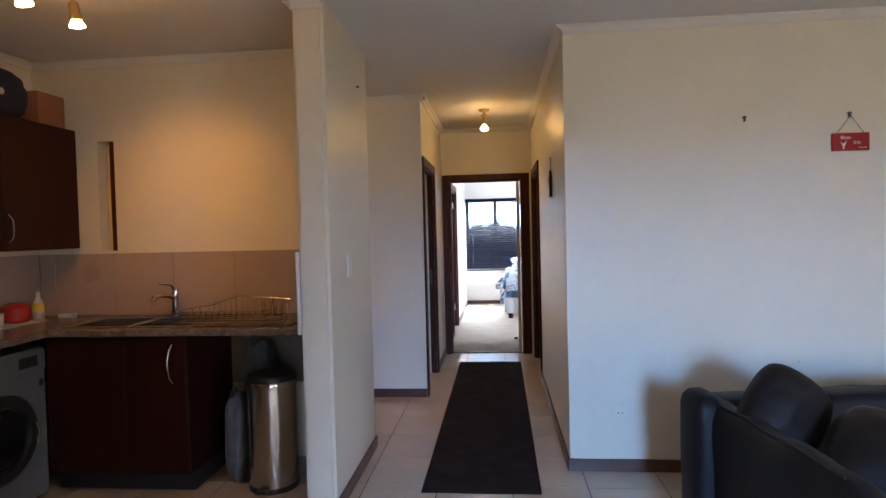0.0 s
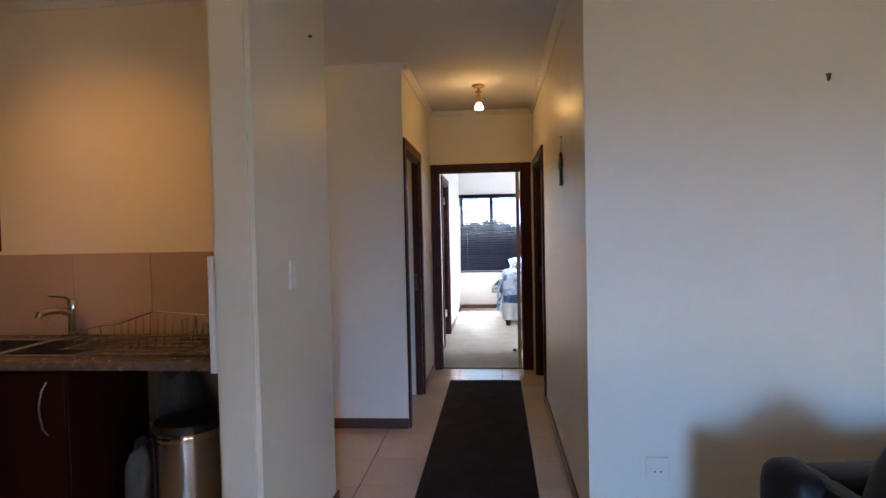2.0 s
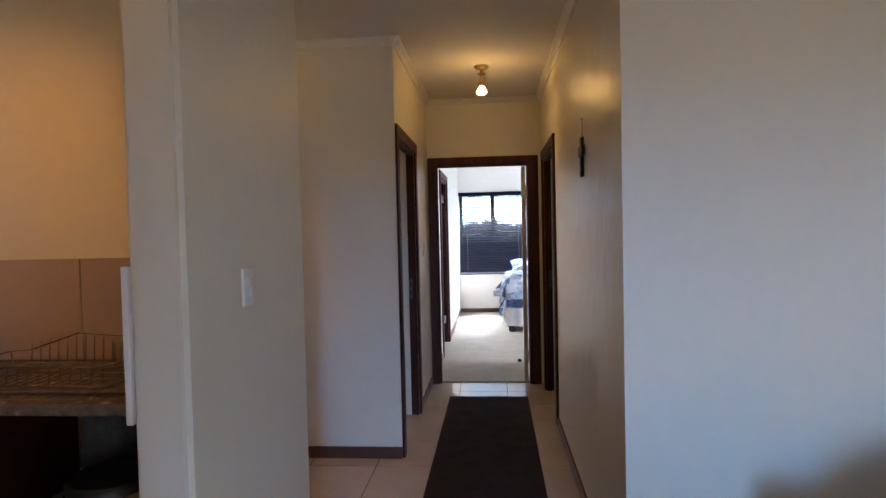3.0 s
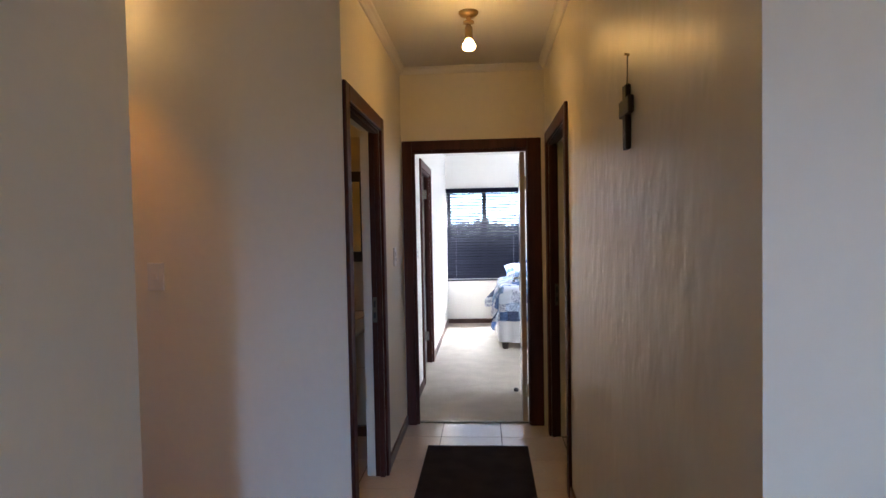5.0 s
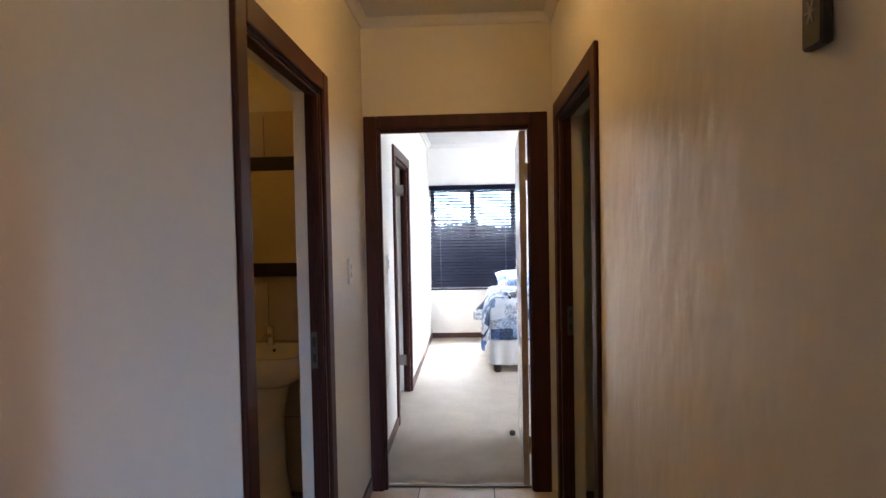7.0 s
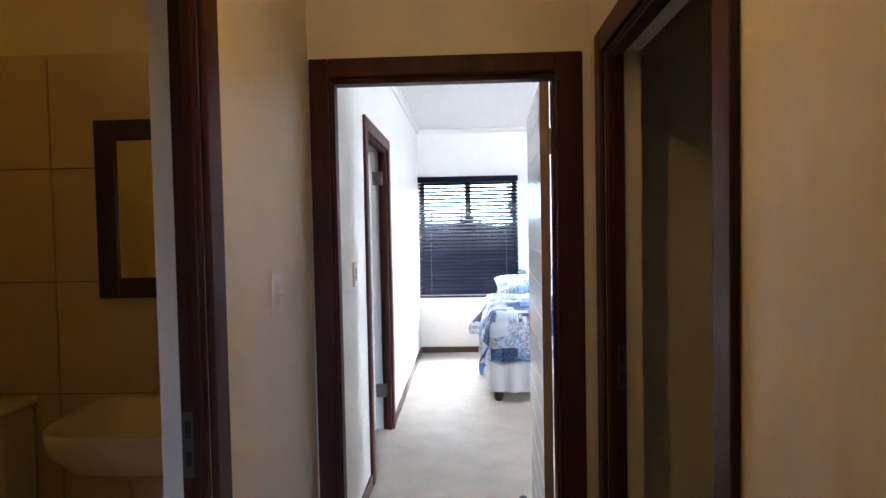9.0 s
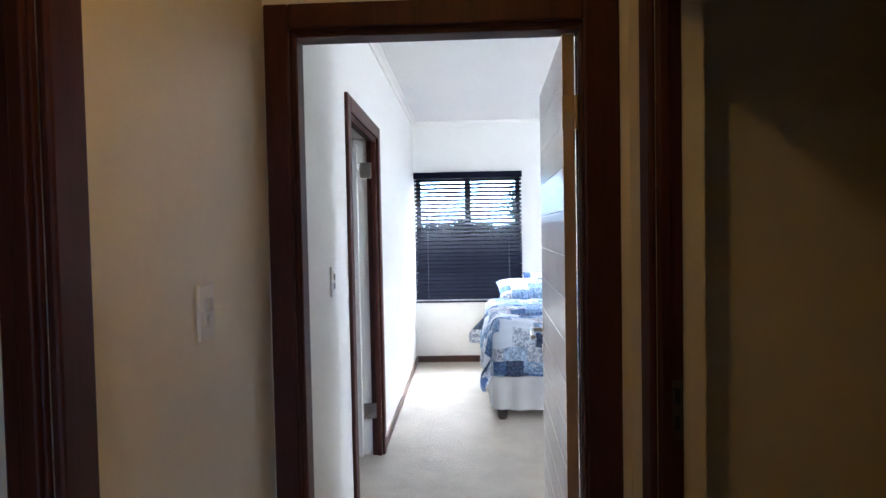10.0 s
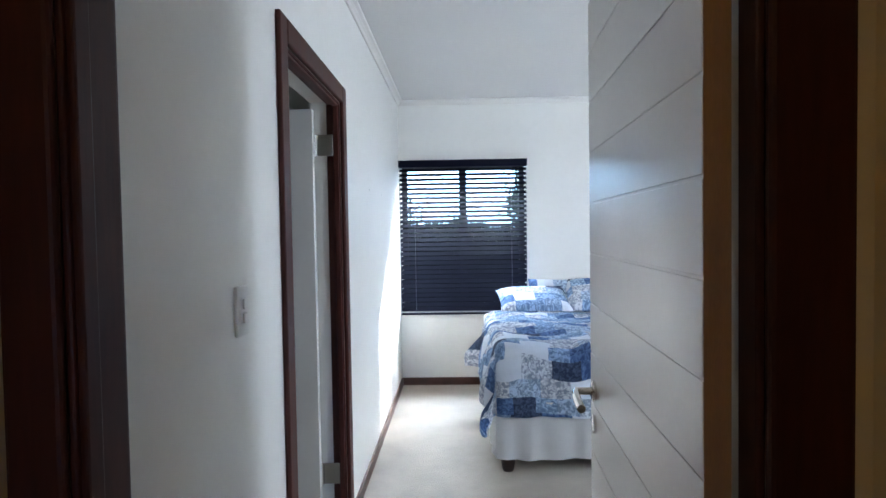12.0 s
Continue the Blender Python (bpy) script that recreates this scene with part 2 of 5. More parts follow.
    l.new(fine.outputs[0], b.inputs["Height"]), l.new(b.outputs[0], p.inputs["Normal"])
    return m


PRINT = fabric_print()

# ---- shaping helpers ----
def add_box(bm, x0, x1, y0, y1, z0, z1, bevel=0.0, segments=1):
    v = [bm.verts.new((x, y, z)) for x in (x0, x1) for y in (y0, y1) for z in (z0, z1)]
    faces = [bm.faces.new([v[i] for i in f]) for f in ((0, 1, 3, 2), (4, 6, 7, 5), (0, 4, 5, 1), (2, 3, 7, 6), (0, 2, 6, 4), (1, 5, 7, 3))]
    if bevel:
        edges = list({e for f in faces for e in f.edges})
        bmesh.ops.bevel(bm, geom=edges, offset=bevel, segments=segments, affect="EDGES", profile=0.5)
    return bm


def box(x0, x1, y0, y1, z0, z1, bevel=0.0, segments=1):
    return add_box(bmesh.new(), x0, x1, y0, y1, z0, z1, bevel, segments)


def add_tube(bm, path, radius, sides=8, closed=False):
    """A round bar along a list of points; radius may be a list."""
    pts = [Vector(p) for p in path]
    rings = []
    for i, p in enumerate(pts):
        a = pts[i - 1] if (i or closed) else p
        b = pts[(i + 1) % len(pts)] if (i < len(pts) - 1 or closed) else p
        d = (b - a).normalized()
        side = d.orthogonal() if not rings else (last - d * last.dot(d))
        side = side.normalized() if side.length > 1e-6 else d.orthogonal().normalized()
        last = side
        up = d.cross(side)
        r = radius[i] if isinstance(radius, (list, tuple)) else radius
        rings.append([bm.verts.new(p + r * (math.cos(k * math.tau / sides) * side + math.sin(k * math.tau / sides) * up)) for k in range(sides)])
    pairs = list(zip(rings, rings[1:])) + ([(rings[-1], rings[0])] if closed else [])
    for r0, r1 in pairs:
        for k in range(sides):
            bm.faces.new((r0[k], r0[(k + 1) % sides], r1[(k + 1) % sides], r1[k]))
    if not closed:
        bm.faces.new(rings[0][::-1]), bm.faces.new(rings[-1])
    return bm


def tube(path, radius, sides=8, closed=False):
    return add_tube(bmesh.new(), path, radius, sides, closed)


def add_lathe(bm, profile, centre=(0, 0, 0), sides=24, axis=(0, 0, 1)):
    """A turned body from (radius, height) pairs round an axis."""
    turn = Vector((0, 0, 1)).rotation_difference(Vector(axis)).to_matrix()
    c = Vector(centre)
    rings = [[bm.verts.new(c + turn @ Vector((r * math.cos(k * math.tau / sides), r * math.sin(k * math.tau / sides), h))) for k in range(sides)] for r, h in profile]
    for r0, r1 in zip(rings, rings[1:]):
        for k in range(sides):
            bm.faces.new((r0[k], r0[(k + 1) % sides], r1[(k + 1) % sides], r1[k]))
    bm.faces.new(rings[0][::-1]), bm.faces.new(rings[-1])
    return bm


def lathe(profile, centre=(0, 0, 0), sides=24, axis=(0, 0, 1)):
    return add_lathe(bmesh.new(), profile, centre, sides, axis)


def finish(bm, name, material, smooth=False):
    bmesh.ops.recalc_face_normals(bm, faces=bm.faces)
    me = bpy.data.meshes.new(name)
    bm.to_mesh(me)
    bm.free()
    me.materials.append(material)
    if smooth:
        for poly in me.polygons:
            poly.use_smooth = True
        me.set_sharp_from_angle(angle=radians(40))
    return me


def part(name, bm, material, parent, label="", smooth=False):
    ob = new(name, finish(bm, name, material, smooth))
    ob.parent = parent
    if label:
        ob["label"] = label
    return ob


def thing(name, bm, material, label, category, group="", kind="", smooth=False):
    return tagged(new(name, finish(bm, name, material, smooth)), label, category, group, kind)


def group_thing(name, place, label, category, group="", kind=""):
    """An empty at a thing's base; parts are built in world places and keep them."""
    ob = new(name)
    ob.location = place
    ob.empty_display_size = 0.05
    return tagged(ob, label, category, group, kind)


def fitted(name, bm, material, parent, label="", smooth=False):
    """A part shaped in world coordinates under an empty that stands elsewhere."""
    bmesh.ops.translate(bm, verts=bm.verts, vec=-parent.location)
    return part(name, bm, material, parent, label, smooth)


def structure(name, bm, material, label, category, smooth=False):
    return thing(name, bm, material, label, category, "", "structure", smooth)

# ---- plan ----
H = 2.66                       # ceiling
LX, RX = -0.432, 0.626           # corridor sides
KX = -2.906                    # kitchen's side wall
KY = 4.655                     # kitchen's back wall
WY = 4.475                     # living room's wall beside the corridor
BY = 6.06                      # wall across the side passage
EY, EB = 7.885, 8.0            # wall with the bedroom door
BX, FY = -0.42, 12.66          # bedroom's side and far wall
DH = 2.055                     # door openings
PX0, PX1, PY0, PY1 = -0.805, -0.645, 3.85, 4.85   # wall stub between kitchen and corridor


def wall(name, x0, x1, y0, y1, z0, z1, label, holes=(), material=None):
    """A wall as a box with holes (from, to, bottom, top) along its longer side."""
    along_x = (x1 - x0) > (y1 - y0)
    a0, a1 = (x0, x1) if along_x else (y0, y1)
    bm = bmesh.new()
    def piece(p, q, b, t):
        if q - p > 1e-4 and t - b > 1e-4:
            add_box(bm, *((p, q, y0, y1) if along_x else (x0, x1, p, q)), b, t)
    at = a0
    for h0, h1, b, t in sorted(holes):
        piece(at, h0, z0, z1), piece(h0, h1, z0, b), piece(h0, h1, t, z1)
        at = h1
    piece(at, a1, z0, z1)
    return structure(name, bm, material or PLASTER, label, "wall")


wall("wall_kitchen_side", KX - 0.2, KX, -2.3, KY + 0.001, 0, H, "cream painted kitchen side wall behind the cabinets")
SLOT = (-2.455, -2.335, 1.387, 2.125)
wall("wall_kitchen_back", KX - 0.2, PX0, KY, PY1, 0, H, "cream painted kitchen back wall above tiled splashback", [SLOT])
bm = bmesh.new()
add_box(bm, PX0, PX1, PY0, PY1, 0, H)
bmesh.ops.bevel(bm, geom=[e for e in bm.edges if abs(e.verts[0].co.z - e.verts[1].co.z) > 1], offset=0.018, segments=4, affect="EDGES")
structure("wall_stub", bm, PLASTER, "cream painted wall end with rounded plaster corners", "wall", True)
wall("wall_passage", KX - 0.2, LX, BY, 6.13, 0, H, "cream painted wall across the side passage", [(-2.53, -1.72, 0, DH)])
wall("wall_passage_end", KX - 0.2, KX, PY1, BY, 0, H, "cream painted end wall of the side passage")
wall("wall_corridor_bath", -0.545, LX, 6.13, EY, 0, H, "cream painted corridor wall with the bathroom door", [(6.135, 6.955, 0, DH)])
wall("wall_corridor_plain", RX, RX + 0.12, 4.64, EY, 0, H, "cream corridor wall in satin paint with faint trowel marks", [(6.745, 7.655, 0, DH)], SATIN)
wall("wall_living", RX, 4.6, WY, 4.64, 0, H, "cream painted living room wall behind the sofa")
wall("wall_bedroom_door", -2.6, 3.4, EY, EB, 0, H, "cream painted wall with the bedroom doorway", [(-0.357, 0.50, 0, DH)])
wall("wall_bedroom_side", -0.56, BX, EB, FY, 0, H, "white painted bedroom side wall with the en-suite door", [(9.06, 9.96, 0, DH)], PLASTER_WHITE)
wall("wall_bedroom_far", -0.56, 3.4, FY, FY + 0.2, 0, H, "white painted bedroom wall with the window", [(-0.40, 0.745, 0.705, 2.07)], PLASTER_WHITE)
wall("wall_bedroom_right", 3.2, 3.4, EB, FY, 0, H, "white painted far side wall of the bedroom", [], PLASTER_WHITE)
wall("wall_living_right", 4.6, 4.8, -2.3, 4.64, 0, H, "cream living room wall with a wide glazed opening", [(-1.6, 0.0, 0.2, 2.2)])
wall("wall_living_back", KX - 0.2, 4.8, -2.5, -2.3, 0, H, "cream living room wall with a glazed patio opening", [(0.85, 1.55, 0.05, 2.25)])
# out-of-view wall, added so that patio daylight misses the kitchen
wall("wall_living_left", -0.8, -0.62, -2.3, 1.68, 0, H, "unseen plain cream wall added to keep daylight off the kitchen")
wall("wall_bath_near", -2.4, -0.545, 6.135, 6.15, 0, H, "plain near wall of the bathroom")
wall("wall_spare_room", 3.2, 3.4, 4.64, EY, 0, H, "plain wall closing the unlit side room")
wall("wall_bath_left", -2.6, -2.4, 6.13, EY, 0, H, "plain side wall of the bathroom")
wall("wall_ensuite_left", -2.2, -2.0, EB, FY, 0, H, "plain wall closing the en-suite", [], PLASTER_WHITE)
wall("wall_ensuite_far", -2.0, -0.56, 11.0, 11.1, 0, H, "plain end wall of the en-suite", [], PLASTER_WHITE)
structure("ceiling", box(-3.2, 4.8, -2.5, EB, H, H + 0.15), CEILING, "matt off-white plastered ceiling over living room and corridor", "ceiling")
structure("ceiling_bedroom", box(-2.2, 3.4, EB, FY + 0.2, H - 0.02, H + 0.15), CEILING, "matt white bedroom ceiling", "ceiling")


def cornice(name, runs, z=H, size=0.046, label="narrow coved plaster cornice"):
    """Coved moulding; a run is (x0, y0, x1, y1, nx, ny) with the normal into the room."""
    top = group_thing(name, (runs[0][0], runs[0][1], z), label, "cornice", "", "structure")
    prof = [(0, 0), (size, 0), (size * 0.95, -size * 0.22), (size * 0.62, -size * 0.38), (size * 0.38, -size * 0.62), (size * 0.22, -size * 0.95), (0, -size)]
    for x0, y0, x1, y1, nx, ny in runs:
        bm = bmesh.new()
        ends = [[bm.verts.new((x + nx * o, y + ny * o, z + d - 0.001)) for o, d in prof] for x, y in ((x0, y0), (x1, y1))]
        for k in range(len(prof)):
            j = (k + 1) % len(prof)
            bm.faces.new((ends[0][k], ends[0][j], ends[1][j], ends[1][k]))
        bm.faces.new(ends[0]), bm.faces.new(ends[1][::-1])
        fitted("moulding", bm, CORNICE, top)


cornice("cornice_living", [(RX, WY, 4.6, WY, 0, -1), (KX, KY, PX0, KY, 0, -1), (KX, 0, KX, KY, 1, 0), (PX0, PY0, PX1, PY0, 0, -1), (PX0, PY0, PX0, KY, -1, 0)])
cornice("cornice_corridor", [(RX, WY - 0.05, RX, EY, -1, 0), (LX, BY - 0.05, LX, EY, 1, 0), (LX, EY, RX, EY, 0, -1), (KX, BY, LX + 0.05, BY, 0, -1)])
cornice("cornice_bedroom", [(BX, EB, BX, FY, 1, 0), (BX, FY, 3.2, FY, 0, -1)], H - 0.02)


def skirting(name, runs, h=0.075, t=0.014, material=None, label="dark-stained wooden skirting board"):
    top = group_thing(name, (runs[0][0], runs[0][1], 0), label, "skirting", "", "structure")
    for x0, y0, x1, y1, nx, ny in runs:
        bm = box(min(x0, x1, x0 + nx * t), max(x0, x1, x0 + nx * t), min(y0, y1, y0 + ny * t), max(y0, y1, y0 + ny * t), 0, h, 0.003)
        fitted("board", bm, material or SKIRT, top)


skirting("baseboard_living", [(RX - 0.014, WY, 4.6, WY, 0, -1), (PX1, PY0 - 0.014, PX1, PY1, 1, 0), (PX0, PY0, PX1, PY0, 0, -1)])
skirting("baseboard_corridor", [(RX, WY, RX, 6.668, -1, 0), (LX, 7.032, LX, EY, 1, 0), (-1.643, BY, LX, BY, 0, -1)])
skirting("baseboard_bedroom", [(BX, EB, BX, 8.983, 1, 0), (BX, 10.037, BX, FY, 1, 0), (BX + 0.014, FY, 3.2, FY, 0, -1)])


def door_frame(name, axis, a0, a1, f0, f1, label, back=True, arch=0.076, arch_r=0.076, hinged=False):
    """Wooden lining and architraves round an opening a0..a1 in a wall from f0 to f1 across; axis is the way the wall runs."""
    mid = (a0 + a1) / 2
    top = group_thing(name, (mid, (f0 + f1) / 2, 0) if axis == "x" else ((f0 + f1) / 2, mid, 0), label, "door frame", "", "structure")
    def piece(nm, p0, p1, q0, q1, z0, z1, bev=0.004):
        bm = box(p0, p1, q0, q1, z0, z1, bev, 2) if axis == "x" else box(q0, q1, p0, p1, z0, z1, bev, 2)
        fitted(nm, bm, WOOD, top)
    t = 0.012
    piece("jamb", a0, a0 + t, f0, f1, 0, DH - t), piece("jamb", a1 - t, a1, f0, f0 + 0.05 if hinged else f1, 0, DH - t), piece("head", a0, a1, f0, f1, DH - t, DH)
    s = f0 + 0.037
    piece("stop", a0 + t, a0 + t + 0.012, s - 0.034, s, 0, DH - t), piece("stop", a0 + t, a1 - t, s - 0.034, s, DH - t - 0.012, DH - t)
    if not hinged:
        piece("stop", a1 - t - 0.012, a1 - t, s - 0.034, s, 0, DH - t)
    for q0, q1 in ((f0 - 0.018, f0), (f1, f1 + 0.018)) if back else ((f0 - 0.018, f0),):
        piece("architrave", a0 - arch, a0 + 0.004, q0, q1, 0, DH + arch, 0.006), piece("architrave", a1 - 0.004, a1 + arch_r, q0, q1, 0, DH + arch, 0.006)
        piece("architrave", a0 + 0.004, a1 - 0.004, q0, q1, DH - 0.004, DH + arch, 0.006)
    return top


bedroom_frame = door_frame("door_frame_bedroom", "x", -0.357, 0.50, EY, EB, "dark mahogany door frame round the bedroom doorway", arch=0.068, arch_r=0.096, hinged=True)
# side walls are entered from the corridor: the first face is the corridor's
def side_frame(name, y0, y1, face, back, label):
    top = group_thing(name, ((face + back) / 2, (y0 + y1) / 2, 0), label, "door frame", "", "structure")
    s = 1 if back > face else -1
    def piece(nm, x0, x1, ya, yb, z0, z1, bev=0.004):
        fitted(nm, box(min(x0, x1), max(x0, x1), ya, yb, z0, z1, bev, 2), WOOD, top)
    t, arch, mid = 0.012, 0.076, face + s * 0.062
    piece("jamb", face, mid, y0, y0 + t, 0, DH - t), piece("jamb", face, mid, y1 - t, y1, 0, DH - t), piece("head", face, mid, y0, y1, DH - t, DH)
    piece("stop", face + s * 0.004, face + s * 0.03, y0 + t, y0 + t + 0.012, 0, DH - t), piece("stop", face + s * 0.004, face + s * 0.03, y1 - t - 0.012, y1 - t, 0, DH - t)
    piece("stop", face + s * 0.004, face + s * 0.03, y0 + t, y1 - t, DH - t - 0.012, DH - t)
    piece("architrave", face, face - s * 0.018, y0 - arch, y0 + 0.004, 0, DH + arch, 0.006), piece("architrave", face, face - s * 0.018, y1 - 0.004, y1 + arch, 0, DH + arch, 0.006)
    piece("architrave", face, face - s * 0.018, y0 + 0.004, y1 - 0.004, DH - 0.004, DH + arch, 0.006)
    return top


bath_frame = side_frame("door_frame_bathroom", 6.135, 6.955, LX, -0.545, "dark mahogany door frame of the open bathroom")
spare_frame = side_frame("door_frame_spare_room", 6.745, 7.655, RX, 0.746, "dark mahogany door frame of the unlit side room")
ensuite_frame = side_frame("door_frame_ensuite", 9.06, 9.96, BX, -0.56, "dark mahogany door frame of the en-suite")
passage_frame = door_frame("door_frame_passage", "x", -2.53, -1.72, BY, 6.13, "dark mahogany door frame in the side passage", False)


def strike_plate(parent, x, y, z, nx, ny):
    """Metal keep on a jamb: a plate with two dark mortices."""
    def b(da, db, dz, out, mat_, nm):
        if ny:
            bm = box(x - da, x + da, min(y, y + ny * out), max(y, y + ny * out), z + db, z + dz, 0.0005)
        else:
            bm = box(min(x, x + nx * out), max(x, x + nx * out), y - da, y + da, z + db, z + dz, 0.0005)
        return fitted(nm, bm, mat_, parent)
    b(0.014, -0.075, 0.075, 0.002, IRON, "strike_plate")
    b(0.007, 0.015, 0.055, 0.003, BLACK_PLASTIC, "latch_mortice"), b(0.007, -0.05, -0.015, 0.003, BLACK_PLASTIC, "bolt_mortice")


strike_plate(bath_frame, -0.477, 6.943, 1.0, 0, -1)
strike_plate(spare_frame, 0.672, 7.643, 1.0, 0, -1)

# ---- floors ----
structure("floor", box(-3.2, 4.8, -2.5, 7.94, -0.2, -0.004), GROUT, "beige ceramic floor tiles with dark grout joints", "floor")
floor_ob = bpy.data.objects["floor"]
structure("floor_carpet", box(-2.2, 3.4, 7.94, FY + 0.2, -0.2, 0.006), CARPET, "short-pile beige carpet with light patches", "carpet")
structure("threshold_strip", box(-0.345, 0.488, 7.925, 7.955, 0, 0.011, 0.003), IRON, "thin metal carpet strip in the doorway", "threshold")

# ---- bedroom window, blind and what lies outside ----
def bedroom_window():
    w = group_thing("window_1", (0.17, FY + 0.12, 0.705), "dark aluminium window with low transom behind the blind", "window", "", "structure")
    x0, x1, z0, z1, y0, y1 = -0.40, 0.745, 0.705, 2.07, FY + 0.09, FY + 0.14
    fr = part("window_frame", bmesh.new(), ALU, w)
    bm = bmesh.new()
    for b in ((x0, x0 + 0.05, z0, z1), (x1 - 0.05, x1, z0, z1), (x0 + 0.05, x1 - 0.05, z0, z0 + 0.05), (x0 + 0.05, x1 - 0.05, z1 - 0.05, z1), (0.135, 0.205, z0 + 0.05, z1 - 0.05), (x0 + 0.05, 0.135, 0.955, 1.005), (0.205, x1 - 0.05, 0.955, 1.005)):
        add_box(bm, b[0], b[1], y0, y1, b[2], b[3], 0.003)
    bmesh.ops.translate(bm, verts=bm.verts, vec=-w.location)
    bmesh.ops.recalc_face_normals(bm, faces=bm.faces)
    bm.to_mesh(fr.data)
    bm.free()
    for a, b in ((x0 + 0.05, 0.135), (0.205, x1 - 0.05)):
        for c, d in ((z0 + 0.05, 0.955), (1.005, z1 - 0.05)):
            pane = fitted("pane", box(a, b, y0 + 0.02, y0 + 0.026, c, d), GLASS, w)
            pane.visible_shadow = False
    fitted("window_sill", box(x0, x1, FY + 0.002, y0, z0, z0 + 0.012, 0.003), PLASTER_WHITE, w)


bedroom_window()


def blind():
    b = group_thing("venetian_blind", (0.17, FY - 0.04, 2.0), "dark venetian blind with wide half-open slats over the window", "blind")
    x0, x1 = -0.415, 0.757
    fitted("headrail", box(x0, x1, FY - 0.075, FY - 0.005, 2.02, 2.085, 0.004), BLIND, b)
    bm = box(-(x1 - x0) / 2 + 0.006, (x1 - x0) / 2 - 0.006, -0.0215, 0.0215, -0.0014, 0.0014)
    me = finish(bm, "slat", BLIND)
    pitch, n = 0.0425, 31
    for i in range(n):
        s = new("slat", me)
        s.parent = b
        tilt = 36 + 13 / (1 + math.exp(-(i - 11) * 0.9)) + 9 / (1 + math.exp(-(i - 18) * 0.9)) + 0.9 * math.sin(i * 1.7)
        s.matrix_basis = pose((x0 + x1) / 2 - b.location.x, -0.002, 2.0 - pitch * i - 0.005 - b.location.z, tilt, 0.12 * math.sin(i * 2.3), 0)
    fitted("bottom_rail", box(x0 + 0.006, x1 - 0.006, FY - 0.062, FY - 0.018, 0.668, 0.686, 0.003), BLIND, b)
    for x in (-0.27, 0.61):
        fitted("ladder_cord", tube([(x, FY - 0.067, 2.03), (x, FY - 0.067, 0.675)], 0.0012, 5), CORD, b)


blind()

# ---- bedroom door leaf ----
def bedroom_door():
    d = group_thing("door_1", (0.479, 7.93, 0.01), "white grooved bedroom door standing open against the room", "door", "", "structure")
    x0, x1, y0, y1, z0, z1 = 0.443, 0.479, 7.930, 8.74, 0.014, 2.03
    cuts = [z0] + [0.08 + 0.13 * k for k in range(15)] + [z1]
    fitted("core", box(x0 + 0.0018, x1 - 0.004, y0 + 0.001, y1 - 0.001, z0, z1), DOOR_WHITE, d)
    fitted("hinge_edge", box(x0 + 0.001, x1 - 0.001, y0 - 0.002, y0 - 0.0002, z0, z1), DOOR_EDGE, d, "bare wooden door edge")
    for a, b in zip(cuts, cuts[1:]):
        fitted("panel", box(x0, x0 + 0.0045, y0, y1, a + 0.0026, b - 0.0026, 0.0007), DOOR_WHITE, d)
        fitted("panel", box(x1 - 0.0045, x1, y0, y1, a + 0.003, b - 0.003, 0.0015), DOOR_WHITE, d)
    for z in (0.25, 1.80):
        h = fitted("hinge", box(x0 - 0.001, x1 - 0.006, y0 - 0.005, y0 - 0.002, z - 0.05, z + 0.05, 0.001), BRASS, d)
        bm = tube([(x1 + 0.004, y0 - 0.006, z - 0.05), (x1 + 0.004, y0 - 0.006, z + 0.05)], 0.006, 10)
        bmesh.ops.translate(bm, verts=bm.verts, vec=-d.location)
        part("knuckle", bm, BRASS, h, "", True)
    hx, hy, hz = x0, y1 - 0.06, 1.03
    handle = fitted("handle", lathe([(0.0, 0), (0.026, 0), (0.026, 0.006), (0.022, 0.009), (0.0095, 0.009), (0.0095, 0.05), (0.0, 0.05)][1:-1], (hx, hy, hz), 24, (-1, 0, 0)), CHROME, d, "brushed chrome lever handle", True)
    lv = tube([(hx - 0.045, hy, hz), (hx - 0.052, hy - 0.012, hz - 0.002), (hx - 0.053, hy - 0.05, hz - 0.006), (hx - 0.053, hy - 0.115, hz - 0.012)], [0.0095, 0.0105, 0.0105, 0.0105], 12)
    bmesh.ops.translate(lv, verts=lv.verts, vec=-d.location)
    part("lever", lv, CHROME, handle, "", True)
    d.rotation_euler = (0, 0, radians(-2.4))
    fitted("escutcheon", lathe([(0.024, 0), (0.024, 0.006), (0.02, 0.008)], (hx, hy, hz - 0.085), 24, (-1, 0, 0)), CHROME, d, "", True)


bedroom_door()


def ensuite_door():
    d = group_thing("door_2", (-0.56, 9.92, 0.01), "plain white en-suite door opened inwards", "door", "", "structure")
    fitted("leaf", box(-1.345, -0.535, 9.895, 9.932, 0.012, 2.012, 0.002), DOOR_WHITE, d)
    for z in (0.3, 1.85):
        fitted("hinge", box(-0.532, -0.45, 9.934, 9.9375, z - 0.05, z + 0.05, 0.001), STEEL, d)
        fitted("hinge_knuckle", tube([(-0.53, 9.93, z - 0.05), (-0.53, 9.93, z + 0.05)], 0.006, 10), STEEL, d)


ensuite_door()


def passage_door():
    d = group_thing("door_3", (-2.06, 6.11, 0.01), "dark wooden closed door in the side passage", "door", "", "structure")
    fitted("leaf", box(-2.517, -1.733, 6.085, 6.12, 0.01, 2.03, 0.002), WOOD, d)


passage_door()


